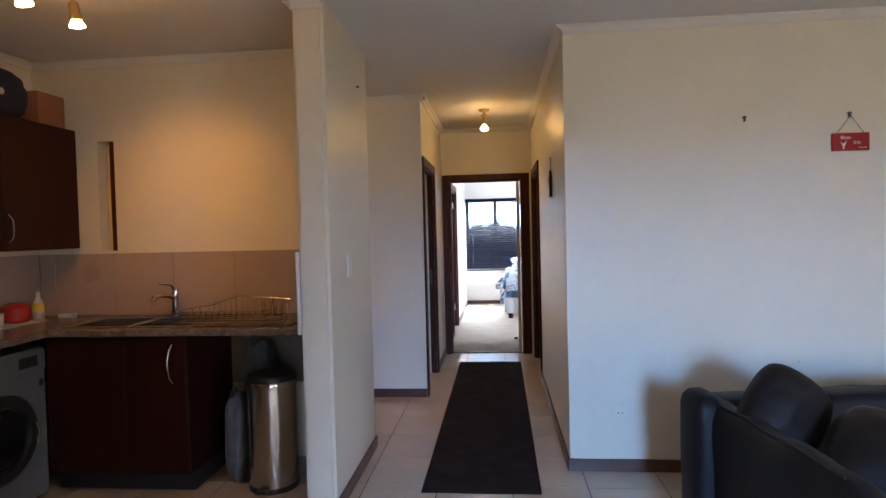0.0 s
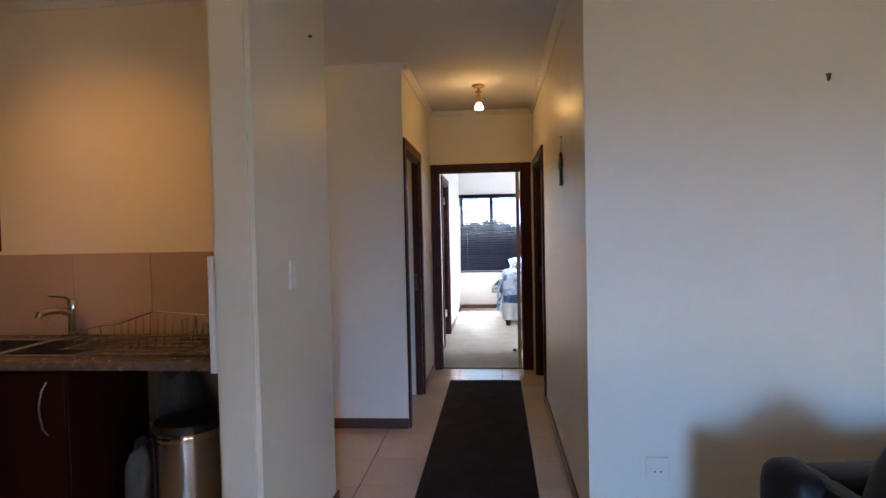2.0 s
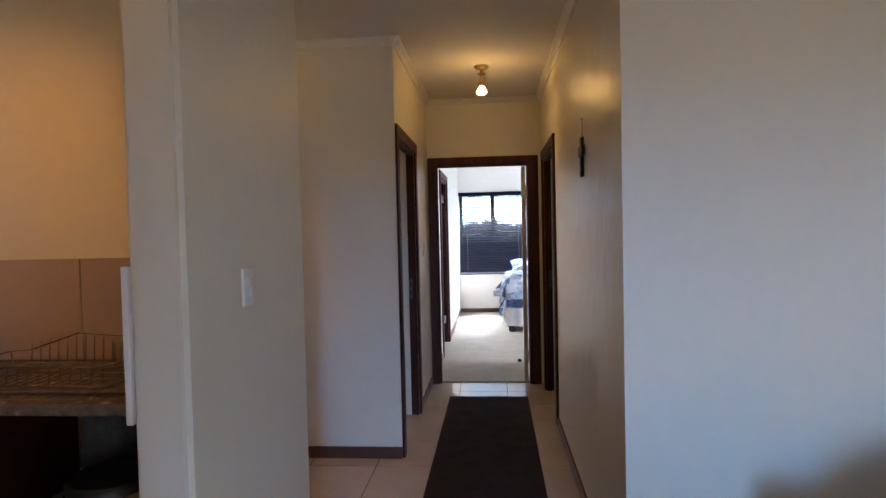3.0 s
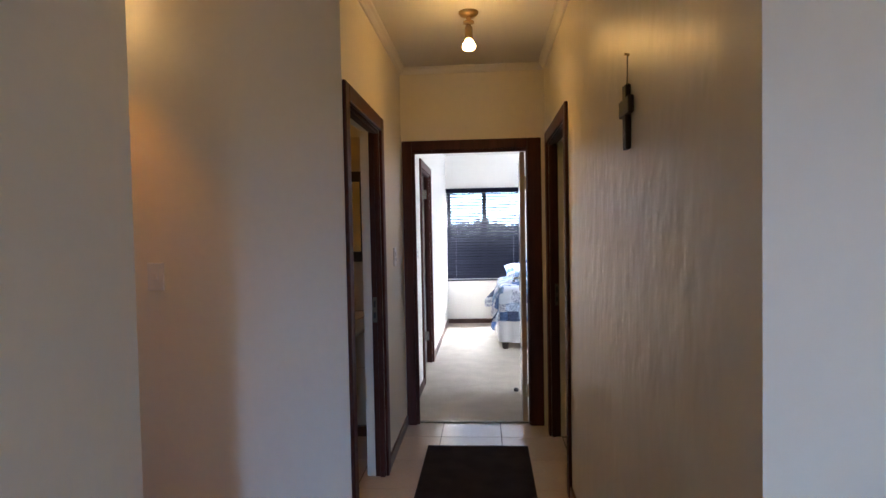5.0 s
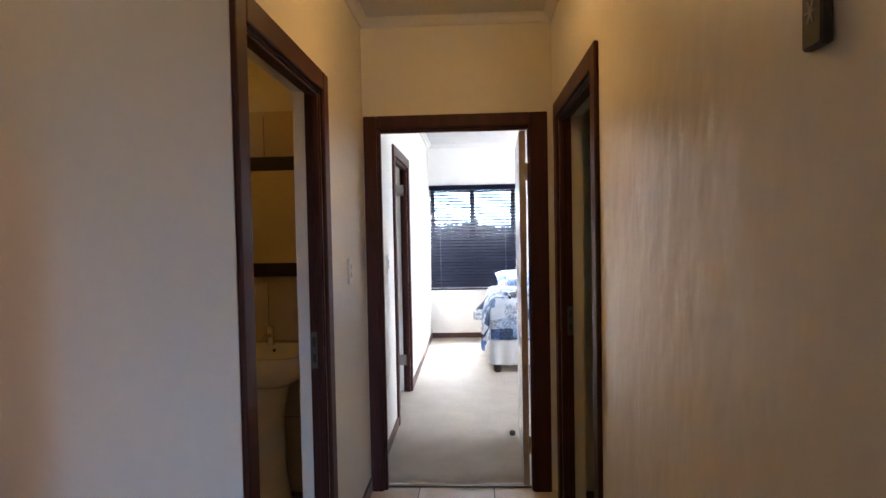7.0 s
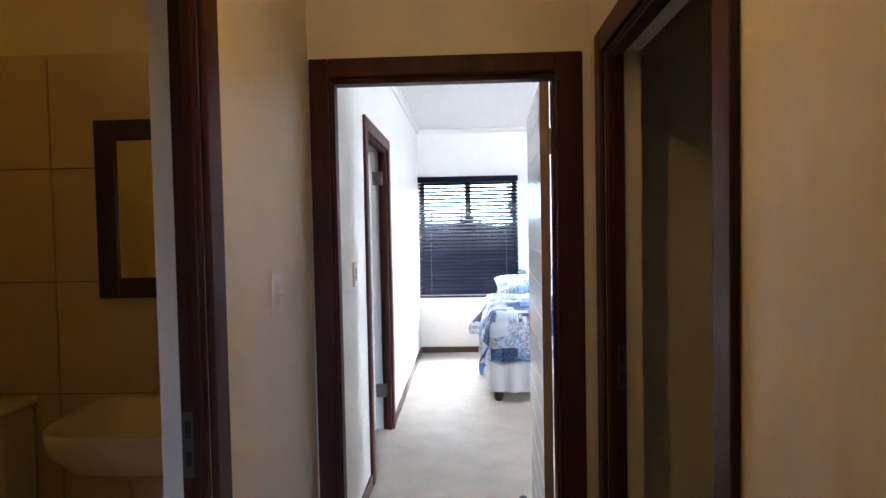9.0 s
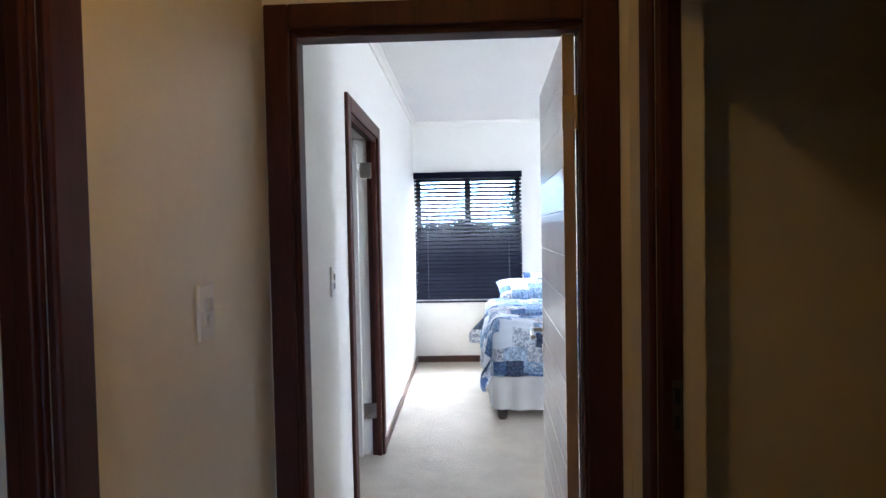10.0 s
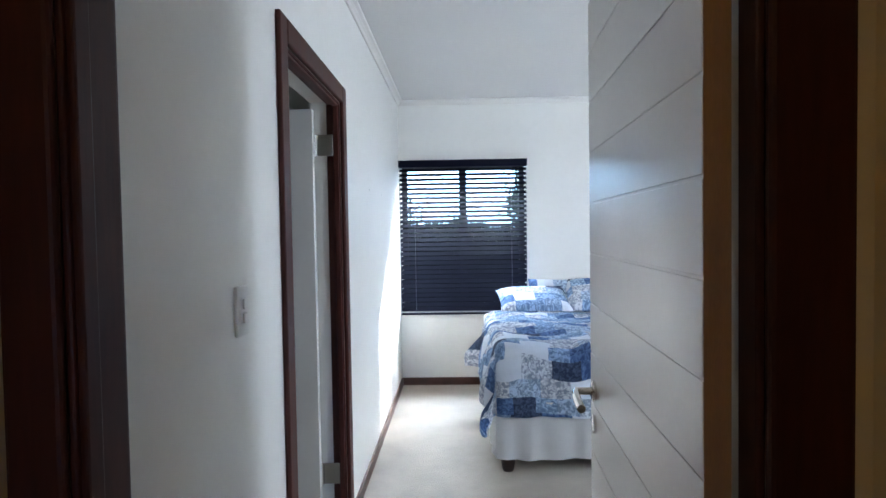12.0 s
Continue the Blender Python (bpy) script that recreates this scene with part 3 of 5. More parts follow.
# ---- electrical plates ----
def switch_plate(name, x, y, z, nx, ny, label, h=0.125, w=0.075, rockers=2, cover=None):
    s = group_thing(name, (x, y, z), label, "switch")
    def slab(nm, a, b0, b1, out0, out1, m, bev):
        if ny:
            bm = box(x - a, x + a, min(y + ny * out0, y + ny * out1), max(y + ny * out0, y + ny * out1), z + b0, z + b1, bev, 2)
        else:
            bm = box(min(x + nx * out0, x + nx * out1), max(x + nx * out0, x + nx * out1), y - a, y + a, z + b0, z + b1, bev, 2)
        return fitted(nm, bm, m, s)
    slab("plate", w / 2, -h / 2, h / 2, 0, 0.010, cover or WHITE_PLASTIC, 0.003)
    for k in range(rockers):
        c = (k - (rockers - 1) / 2) * 0.036
        slab("rocker_seat", 0.016, c - 0.0165, c + 0.0165, 0.010, 0.0112, LINEN, 0.0004)
        slab("rocker", 0.012, c - 0.013, c + 0.013, 0.0112, 0.0185, WHITE_PLASTIC, 0.003)
    return s


switch_plate("light_switch", PX1, 4.24, 1.28, 1, 0, "white two-lever light switch on the wall end")
switch_plate("light_switch", -1.30, BY, 1.28, 0, -1, "white single light switch in the dim side passage", rockers=1)
switch_plate("light_switch", LX, 7.44, 1.29, 1, 0, "white light switch beside the bedroom doorway")
switch_plate("light_switch", BX, 8.635, 1.253, 1, 0, "white light switch beside the en-suite door")
sock = switch_plate("wall_socket", 0.925, WY, 0.37, 0, -1, "white wall socket low on the living room wall", 0.10, 0.10, 0, PLASTER)
for dx in (-0.012, 0.014):
    fitted("socket_hole", lathe([(0.004, 0), (0.004, 0.0015)], (0.925 + dx, WY - 0.0102, 0.355), 8, (0, -1, 0)), BLACK_PLASTIC, sock)


# ---- corridor lamp and its sisters ----
def ceiling_spot(name, x, y, tilt, label, lit=True, z=H):
    c = group_thing(name, (x, y, z), label, "ceiling lamp")
    fitted("rose", lathe([(0.055, 0), (0.055, -0.008), (0.045, -0.02), (0.02, -0.028)][::-1], (x, y, z), 24), BRASS, c, "", True)
    fitted("stem", tube([(x, y, z - 0.02), (x, y, z - 0.085)], 0.013, 12), BRASS, c, "", True)
    fitted("collar", lathe([(0.016, -0.066), (0.030, -0.062), (0.030, -0.052), (0.016, -0.048)], (x, y, z), 20), BRASS, c, "", True)
    way = Vector((math.sin(radians(tilt)), -0.25, -1)).normalized()
    o = Vector((x, y, z - 0.085))
    fitted("socket_cup", lathe([(0.012, -0.01), (0.021, 0.0), (0.023, 0.06), (0.027, 0.075), (0.02, 0.08)], o, 20, way), BRASS, c, "", True)
    fitted("bulb", lathe([(0.017, 0.066), (0.024, 0.085), (0.038, 0.112), (0.036, 0.12), (0.015, 0.124)], o, 20, way), BULB, c, "glowing reflector bulb", True)
    return c


ceiling_spot("ceiling_lamp", 0.11, 6.80, 0, "small brass ceiling lamp with a lit reflector bulb")
ceiling_spot("ceiling_lamp", -1.45, 5.86, 0, "small brass ceiling lamp in the side passage, lit")


def kitchen_lamp():
    x, y = -1.73, 3.28
    c = group_thing("track_lamp", (x, y, H), "brass ceiling lamp bar with lit reflector spots", "ceiling lamp")
    fitted("rose", lathe([(0.02, -0.028), (0.045, -0.02), (0.055, -0.008), (0.055, 0)], (x, y, H), 24), BRASS, c, "", True)
    fitted("bar", tube([(x - 0.03, y - 0.22, H - 0.05), (x + 0.03, y + 0.2, H - 0.05)], 0.009, 10), BRASS, c, "", True)
    fitted("stem", tube([(x, y, H - 0.01), (x, y, H - 0.05)], 0.009, 10), BRASS, c)
    for px, py, way in ((x + 0.03, y + 0.17, (0.0, 0.25, -1)), (x - 0.02, y - 0.1, (0.15, 0.2, -1))):
        o, w = Vector((px, py, H - 0.05)), Vector(way).normalized()
        fitted("spot_arm", tube([o, o + w * 0.06], 0.007, 8), BRASS, c)
        fitted("spot_cup", lathe([(0.014, 0.05), (0.022, 0.06), (0.024, 0.11), (0.030, 0.13)], o, 20, w), BRASS, c, "", True)
        fitted("bulb", lathe([(0.016, 0.118), (0.022, 0.135), (0.034, 0.155), (0.032, 0.164), (0.012, 0.168)], o, 20, w), BULB, c, "glowing reflector bulb", True)


kitchen_lamp()

# ---- living room wall: hooks, sign, nails ----
def wall_hook(x, z):
    h = group_thing("wall_hook", (x, WY, z), "small dark metal picture hook on the wall", "hook", "picture hooks")
    fitted("plate", box(x - 0.005, x + 0.005, WY - 0.003, WY, z - 0.016, z + 0.004, 0.001), IRON, h)
    for dx in (-1, 1):
        fitted("arm", tube([(x, WY - 0.003, z - 0.002), (x + dx * 0.011, WY - 0.005, z + 0.014)], 0.0035, 6), IRON, h)
    fitted("prong", tube([(x, WY - 0.002, z + 0.01), (x, WY - 0.014, z - 0.012), (x, WY - 0.018, z + 0.002)], 0.003, 6), IRON, h)
    fitted("nail", lathe([(0.005, 0), (0.005, 0.006)], (x, WY - 0.002, z + 0.012), 8, (0, -1, 0.3)), IRON, h)


wall_hook(1.654, 2.072), wall_hook(2.228, 2.072)


def hanging_sign():
    x0, x1, z0, z1 = 2.128, 2.330, 1.868, 1.968
    s = group_thing("hanging_sign", (2.228, WY, z0), "red hanging plaque with white lettering and a bird", "sign")
    fitted("board", box(x0, x1, WY - 0.014, WY - 0.004, z0, z1, 0.002), RED, s)
    fitted("cord", tube([(x0 + 0.03, WY - 0.010, z1), (2.228, WY - 0.012, 2.07), (x1 - 0.03, WY - 0.010, z1)], 0.0016, 6), IRON, s)
    def word(text, x, z, size):
        cu = bpy.data.curves.new("lettering", "FONT")
        cu.body, cu.size, cu.extrude, cu.align_x = text, size, 0.0006, "CENTER"
        ob = new("lettering", cu)
        me = bpy.data.meshes.new_from_object(ob)
        bpy.data.objects.remove(ob)
        me.materials.clear()
        me.materials.append(INK)
        o = new("lettering", me)
        o.parent = s
        o.matrix_basis = pose(x - 2.228, -0.0155, z - z0, 90, 0, 0)
    word("Bless", 2.20, 1.934, 0.028), word("this", 2.262, 1.905, 0.028), word("home", 2.295, 1.878, 0.020)
    bm = bmesh.new()
    y = WY - 0.0152
    for pts in (((2.172, 1.922), (2.19, 1.905), (2.183, 1.90)), ((2.185, 1.905), (2.208, 1.925), (2.197, 1.9)), ((2.178, 1.905), (2.2, 1.902), (2.19, 1.885)), ((2.19, 1.888), (2.180, 1.878), (2.197, 1.88))):
        front = [bm.verts.new((px, y, pz)) for px, pz in pts]
        rear = [bm.verts.new((px, y + 0.001, pz)) for px, pz in pts]
        bm.faces.new(front), bm.faces.new(rear[::-1])
        for k in range(3):
            bm.faces.new((front[k], rear[k], rear[(k + 1) % 3], front[(k + 1) % 3]))
    fitted("bird", bm, INK, s)


hanging_sign()


def cross():
    y, z0, z1, zb = 5.338, 1.70, 1.895, 1.83
    c = group_thing("wall_cross", (RX, y, z0), "dark carved wooden cross hanging from a nail", "cross")
    x = RX - 0.002
    fitted("upright", box(x - 0.016, x, y - 0.022, y + 0.022, z0, z1, 0.003), CROSS, c)
    fitted("crossbar", box(x - 0.018, x - 0.001, y - 0.062, y + 0.062, zb - 0.028, zb + 0.024, 0.003), CROSS, c)
    fitted("cord", tube([(x - 0.006, y, z1 - 0.01), (x - 0.004, y, 1.985)], 0.0018, 6), IRON, c)
    fitted("nail", lathe([(0.004, 0), (0.004, 0.014), (0.007, 0.015)], (x + 0.002, y, 1.985), 8, (-1, 0, 0.2)), BRASS, c)
    bm = bmesh.new()
    for k in range(6):
        a = k * math.tau / 6
        add_tube(bm, [(x - 0.0168, y, 1.745), (x - 0.0168, y + 0.012 * math.cos(a), 1.745 + 0.016 * math.sin(a))], 0.0014, 5)
    fitted("carved_flower", bm, CARVING, c)


cross()

# ---- runner ----
def runner():
    bm = bmesh.new()
    nx, ny = 8, 40
    x0, x1, y0, y1 = -0.235, 0.438, 4.13, 7.46
    grid = [[bm.verts.new((x0 + (x1 - x0) * i / nx + 0.012 * (j / ny - 0.5), y0 + (y1 - y0) * j / ny, 0.011 + 0.0012 * math.sin(j * 0.7 + i))) for i in range(nx + 1)] for j in range(ny + 1)]
    for j in range(ny):
        for i in range(nx):
            bm.faces.new((grid[j][i], grid[j][i + 1], grid[j + 1][i + 1], grid[j + 1][i]))
    bmesh.ops.solidify(bm, geom=bm.faces, thickness=0.010)
    low = min(v.co.z for v in bm.verts)
    bmesh.ops.translate(bm, verts=bm.verts, vec=(0, 0, 0.001 - low))
    thing("runner_rug", bm, RUG, "long dark brown runner rug on the corridor tiles", "rug")


runner()


# ---- bed ----
def bed():
    x0, x1, y0, y1 = 0.33, 1.72, 10.62, 12.56
    b = group_thing("bed", (1.02, 11.6, 0.006), "double bed base with white valance on dark feet", "bed")
    fitted("mattress", box(x0 + 0.01, x1 - 0.01, y0 + 0.01, y1, 0.42, 0.69, 0.04, 3), LINEN, b)
    fitted("base", box(x0 + 0.012, x1 - 0.012, y0 + 0.012, y1, 0.12, 0.42, 0.01), LINEN, b)
    # valance: a gathered skirt round two sides
    bm = bmesh.new()
    path = [(x0, y1 - 0.02)] + [(x0, y1 - (y1 - y0) * k / 60) for k in range(1, 60)] + [(x0, y0)] + [(x0 + (x1 - x0) * k / 44, y0) for k in range(1, 45)]
    rows = []
    for r in range(7):
        f = r / 6
        row = []
        for k, (px, py) in enumerate(path):
            w = (0.002 + 0.010 * f) * math.sin(k * 1.25 + 0.6 * math.sin(k * 0.4))
            row.append(bm.verts.new((px - (w + 0.008 * f if k <= 60 else 0), py - (w + 0.008 * f if k >= 60 else 0), 0.43 - 0.335 * f + 0.006 * math.sin(k * 0.35) * f)))
        rows.append(row)
    for r0, r1 in zip(rows, rows[1:]):
        for k in range(len(path) - 1):
            bm.faces.new((r0[k], r0[k + 1], r1[k + 1], r1[k]))
    bmesh.ops.solidify(bm, geom=bm.faces, thickness=0.003)
    fitted("valance", bm, LINEN, b, "gathered white valance", True)
    for fx, fy in ((x0 + 0.075, y0 + 0.06), (x1 - 0.075, y0 + 0.06), (x0 + 0.075, y1 - 0.08), (x1 - 0.075, y1 - 0.08)):
        fitted("foot", lathe([(0.030, 0.006), (0.036, 0.02), (0.045, 0.09), (0.047, 0.125)], (fx, fy, 0), 16), CROSS, b, "dark turned wooden foot", True)


bed()


def duvet():
    x0, x1, y0, y1, top = 0.335, 1.715, 10.625, 12.15, 0.735
    bm = bmesh.new()
    nu, nv, over_x, over_y = 84, 84, 0.34, 0.36
    su = [-over_x + (x1 - x0 + 2 * over_x) * i / nu for i in range(nu + 1)]
    sv = [-over_y + (y1 - y0 + over_y) * j / nv for j in range(nv + 1)]
    R = 0.07
    def fold(s, limit):
        """Across-distance and drop of the cloth at s beyond an edge."""
        if s >= R:
            return s, 0.0
        a = min((R - s) / R, math.pi / 2)
        rest = max(0.0, (R - s) - R * math.pi / 2)
        return R - R * math.sin(a), R - R * math.cos(a) + rest
    uvl = bm.loops.layers.uv.new("UVMap")
    grid, uvs = [], {}
    for j, t in enumerate(sv):
        row = []
        for i, s in enumerate(su):
            width = x1 - x0
            if s > width / 2:
                dx, drop_x = fold(width - s, over_x)
                px = x1 - dx
                side = 1
            else:
                dx, drop_x = fold(s, over_x)
                px = x0 + dx
                side = -1
            dy, drop_y = fold(t, over_y)
            py = y0 + dy
            drop = math.hypot(drop_x, drop_y) if min(drop_x, drop_y) > 0 else max(drop_x, drop_y)
            drop = min(drop, 0.50)
            n1 = noise.noise(Vector((s * 3.1, t * 3.1, 0.3)))
            n2 = noise.noise(Vector((s * 8.0, t * 8.0, 4.1)))
            flare = 0.03 + 0.05 * (n1 + 0.4) + 0.03 * math.sin(t * 17 + s * 3)
            pz = top - drop + 0.034 * n1 + 0.018 * n2 + 0.012 * math.sin(t * 9 + 2.2 * n1 + s * 2) + 0.012
            if drop_x > 0.08:
                px += side * max(0.0, flare) * min(1, drop_x * 4)
            if drop_y > 0.08:
                py -= max(0.0, 0.02 + 0.04 * (n1 + 0.4) + 0.02 * math.sin(s * 16)) * min(1, drop_y * 4)
            if side < 0 and drop_x > 0.12:
                px -= 0.11 * math.exp(-((t - 1.22) / 0.07) ** 2) * min(1, (drop_x - 0.12) * 6)
            v = bm.verts.new((px, py, max(pz, 0.16)))
            uvs[v] = (s, t)
            row.append(v)
        grid.append(row)
    for j in range(nv):
        for i in range(nu):
            f = bm.faces.new((grid[j][i], grid[j][i + 1], grid[j + 1][i + 1], grid[j + 1][i]))
            for lp in f.loops:
                lp[uvl].uv = uvs[lp.vert]
    bmesh.ops.solidify(bm, geom=bm.faces, thickness=0.02)
    thing("duvet", bm, PRINT, "rumpled blue and white patchwork print duvet on the bed", "duvet", smooth=True)


duvet()


def pillow(x, y, z, w, h, d, rx, rz, label):
    bm = bmesh.new()
    uvl = bm.loops.layers.uv.new("UVMap")
    n = 18
    for sgn in (1, -1):
        g = []
        for j in range(n + 1):
            row = []
            for i in range(n + 1):
                u, v = i / n * 2 - 1, j / n * 2 - 1
                puff = max(0.0, (1 - abs(u) ** 2.6) * (1 - abs(v) ** 2.6)) ** 0.45
                pin = 1 - 0.07 * (1 - abs(u)) * abs(v)
                row.append(bm.verts.new((u * w / 2 * (1 - 0.06 * (1 - v * v) * abs(u)), v * h / 2 * pin, sgn * (d / 2 * puff * (1 + 0.15 * noise.noise(Vector((u * 2, v * 2, x)))) + 0.0005))))
            g.append(row)
        for j in range(n):
            for i in range(n):
                f = bm.faces.new((g[j][i], g[j][i + 1], g[j + 1][i + 1], g[j + 1][i]) if sgn > 0 else (g[j][i], g[j + 1][i], g[j + 1][i + 1], g[j][i + 1]))
                for lp in f.loops:
                    lp[uvl].uv = (lp.vert.co.x + x * 3, lp.vert.co.y + z)
    bmesh.ops.remove_doubles(bm, verts=bm.verts, dist=0.0012)
    ob = thing("pillow", bm, PRINT, label, "pillow", "pillows on the bed", smooth=True)
    ob.matrix_world = pose(x, y, z, rx, 0, rz)


pillow(0.77, 12.31, 0.825, 0.62, 0.40, 0.17, 22, 3, "blue and white printed pillow at the head of the bed")
pillow(1.38, 12.36, 0.86, 0.66, 0.44, 0.18, 30, -5, "blue and white printed pillow at the head of the bed")
pillow(1.06, 12.50, 0.83, 0.62, 0.36, 0.14, 62, 0, "dark printed pillow propped against the wall")
thing("door_stop", lathe([(0.022, 0), (0.022, 0.02), (0.016, 0.028), (0.008, 0.03)], (0.435, 8.79, 0.007), 16), BLACK_PLASTIC, "small black rubber door stop on the carpet", "door stop", smooth=True)

thing("wall_screw", lathe([(0.006, 0), (0.006, 0.012), (0.009, 0.014)], (PX1, 4.57, 2.387), 8, (1, 0, 0)), IRON, "small dark screw standing out of the wall", "screw")
for nx_, nz_ in ((1.948, 0.656),):
    thing("nail_hole", lathe([(0.004, 0), (0.003, 0.001)], (nx_, WY, nz_), 8, (0, -1, 0)), IRON, "tiny dark nail hole in the painted wall", "nail hole", "nail holes")
for ny_ in (10.83, 11.4):
    thing("nail_hole", lathe([(0.005, 0), (0.004, 0.001)], (BX, ny_, 1.703), 8, (1, 0, 0)), IRON, "tiny dark nail hole in the painted wall", "nail hole", "nail holes")

# ---- kitchen ----
CT = 0.95                      # worktop height
def worktop():
    w = group_thing("worktop", (-1.8, 4.35, CT), "brown speckled laminate worktop in an L round the corner", "worktop")
    def slab(x0, x1, y0, y1):
        return fitted("slab", box(x0, x1, y0, y1, CT - 0.038, CT, 0.006, 3), GRANITE, w)
    # strips round the two bowls
    slab(-2.36, PX0 - 0.021, 4.03, 4.145), slab(-2.36, -2.33, 4.145, 4.505), slab(-2.36, PX0 - 0.002, 4.505, KY - 0.012), slab(-1.575, PX0 - 0.002, 4.145, 4.505)
    slab(KX + 0.012, -2.36, 1.6, KY - 0.012)


worktop()


def sink():
    s = group_thing("double_sink", (-1.9, 4.32, CT), "stainless steel sink with two bowls set into the worktop", "sink")
    rim = bmesh.new()
    for x0, x1, y0, y1 in ((-2.345, -1.56, 4.13, 4.155), (-2.345, -1.56, 4.495, 4.52), (-2.345, -2.32, 4.155, 4.495), (-1.585, -1.56, 4.155, 4.495), (-1.97, -1.93, 4.155, 4.495)):
        add_box(rim, x0, x1, y0, y1, CT - 0.004, CT + 0.004, 0.001)
    fitted("rim", rim, STEEL, s)
    for x0, x1 in ((-2.32, -1.97), (-1.93, -1.585)):
        bm = bmesh.new()
        d = 0.15
        add_box(bm, x0, x1, 4.155, 4.495, CT - d, CT - d + 0.003)
        for b in ((x0, x0 + 0.003, 4.155, 4.495), (x1 - 0.003, x1, 4.155, 4.495), (x0, x1, 4.155, 4.158), (x0, x1, 4.492, 4.495)):
            add_box(bm, *b, CT - d, CT + 0.001)
        fitted("bowl", bm, STEEL, s)
        fitted("drain", lathe([(0.035, 0), (0.035, 0.003), (0.02, 0.004)], ((x0 + x1) / 2, 4.32, CT - d + 0.003), 20), CHROME, s, "", True)


sink()


def faucet():
    x, y, z = -1.885, 4.56, CT
    f = group_thing("mixer_tap", (x, y, z), "chrome single-lever mixer tap behind the sink", "tap")
    fitted("body", lathe([(0.030, 0), (0.030, 0.008), (0.024, 0.014), (0.022, 0.13), (0.025, 0.15), (0.025, 0.185), (0.018, 0.195)], (x, y, z), 20), CHROME, f, "", True)
    fitted("spout", tube([(x, y, z + 0.12), (x - 0.02, y - 0.05, z + 0.145), (x - 0.04, y - 0.11, z + 0.15), (x - 0.052, y - 0.15, z + 0.142), (x - 0.055, y - 0.158, z + 0.122)], [0.019, 0.017, 0.016, 0.017, 0.018], 14), CHROME, f, "", True)
    fitted("lever", tube([(x, y, z + 0.19), (x - 0.02, y - 0.03, z + 0.215), (x - 0.06, y - 0.09, z + 0.225)], [0.013, 0.010, 0.007], 10), CHROME, f, "", True)


faucet()


def dish_rack():
    x0, x1, y0, y1, z = -1.66, -1.10, 4.17, 4.52, CT + 0.006
    r = group_thing("dish_rack", ((x0 + x1) / 2, (y0 + y1) / 2, CT), "empty wire dish rack standing on its drip tray", "dish rack")
    fitted("drip_tray", box(x0 + 0.11, x1 + 0.14, y0 - 0.03, y1 + 0.02, CT + 0.001, CT + 0.012, 0.004, 2), GRANITE, r, "dark plastic drip tray")
    def wire(pts, rad=0.0028):
        fitted("wire", tube(pts, rad, 5), STEEL, r)
    hb, hf = 0.13, 0.075
    for z0, rad in ((z + 0.012, 0.0028),):
        wire([(x0, y0, z0), (x1, y0, z0), (x1, y1, z0), (x0, y1, z0), (x0, y0, z0)], rad)
    # the rail dips at both ends and rises to the middle of the back
    wire([(x0, y0, z + hf), (x1 - 0.05, y0, z + hf), (x1, y0 + 0.05, z + hf), (x1, y1, z + 0.105), (x0 + 0.22, y1, z + hb), (x0 + 0.04, y1 - 0.02, z + 0.07), (x0, y1 - 0.08, z + hf), (x0, y0, z + hf)], 0.003)
    n = 15
    for k in range(n):
        x = x0 + 0.02 + (x1 - x0 - 0.04) * k / (n - 1)
        top = z + 0.07 + (hb - 0.07) * max(0, 1 - abs(x - x0 - 0.22) / 0.3)
        wire([(x + 0.015, y0, z + hf), (x, y0 + 0.008, z + 0.012), (x, y1 - 0.008, z + 0.012), (x, y1, min(top, z + 0.105 if x > x0 + 0.35 else top))])
    for k in range(3):
        y = y0 + 0.09 + 0.09 * k
        wire([(x0, y, z + hf - 0.005), (x0 + 0.008, y, z + 0.014), (x1 - 0.008, y, z + 0.014), (x1, y, z + 0.08)])


dish_rack()


def tumbler(x, y, z, r, h, label):
    thing("drinking_glass", lathe([(r * 0.8, 0), (r, h), (r * 0.93, h), (r * 0.74, 0.006)], (x, y, z), 20), GLASS, label, "glass", "glasses in the rack", smooth=True)


tumbler(-1.15, 4.44, CT + 0.0185, 0.035, 0.11, "clear drinking glass drying in the wire rack")
tumbler(-1.23, 4.46, CT + 0.0185, 0.033, 0.09, "short clear drinking glass drying upright")


def base_cabinet():
    x0, x1, y0, y1 = -2.397, -1.555, 4.075, KY - 0.014
    c = group_thing("sink_cabinet", ((x0 + x1) / 2, (y0 + y1) / 2, 0), "dark brown laminate base cabinet below the sink", "cabinet")
    fitted("carcass", box(x0, x1, y0, y1, 0.11, CT - 0.205, 0.002), CABINET, c)
    fitted("side_panel", box(x1 - 0.018, x1, y0, y1, CT - 0.204, CT - 0.039, 0.001), CABINET, c)
    fitted("front_rail", box(x0, x1 - 0.019, y0, y0 + 0.018, CT - 0.204, CT - 0.039, 0.001), CABINET, c)
    fitted("plinth", box(x0, x1 - 0.002, y0 + 0.05, y1, 0.0, 0.109, 0.002), BLACK_PLASTIC, c)
    mid = -1.92
    for a, b, hx in ((x0 + 0.003, mid - 0.0015, None), (mid + 0.0015, x1 - 0.002, x1 - 0.075)):
        d = fitted("door", box(a, b, y0 - 0.02, y0 - 0.001, 0.125, CT - 0.05, 0.002), CABINET, c)
        if hx:
            bm = tube([(hx, y0 - 0.02, 0.86), (hx - 0.004, y0 - 0.045, 0.83), (hx - 0.012, y0 - 0.052, 0.77), (hx - 0.012, y0 - 0.052, 0.73), (hx - 0.004, y0 - 0.045, 0.67), (hx, y0 - 0.02, 0.64)], 0.0055, 8)
            bmesh.ops.translate(bm, verts=bm.verts, vec=-c.location)
            part("handle", bm, STEEL, d, "curved steel bow handle", True)


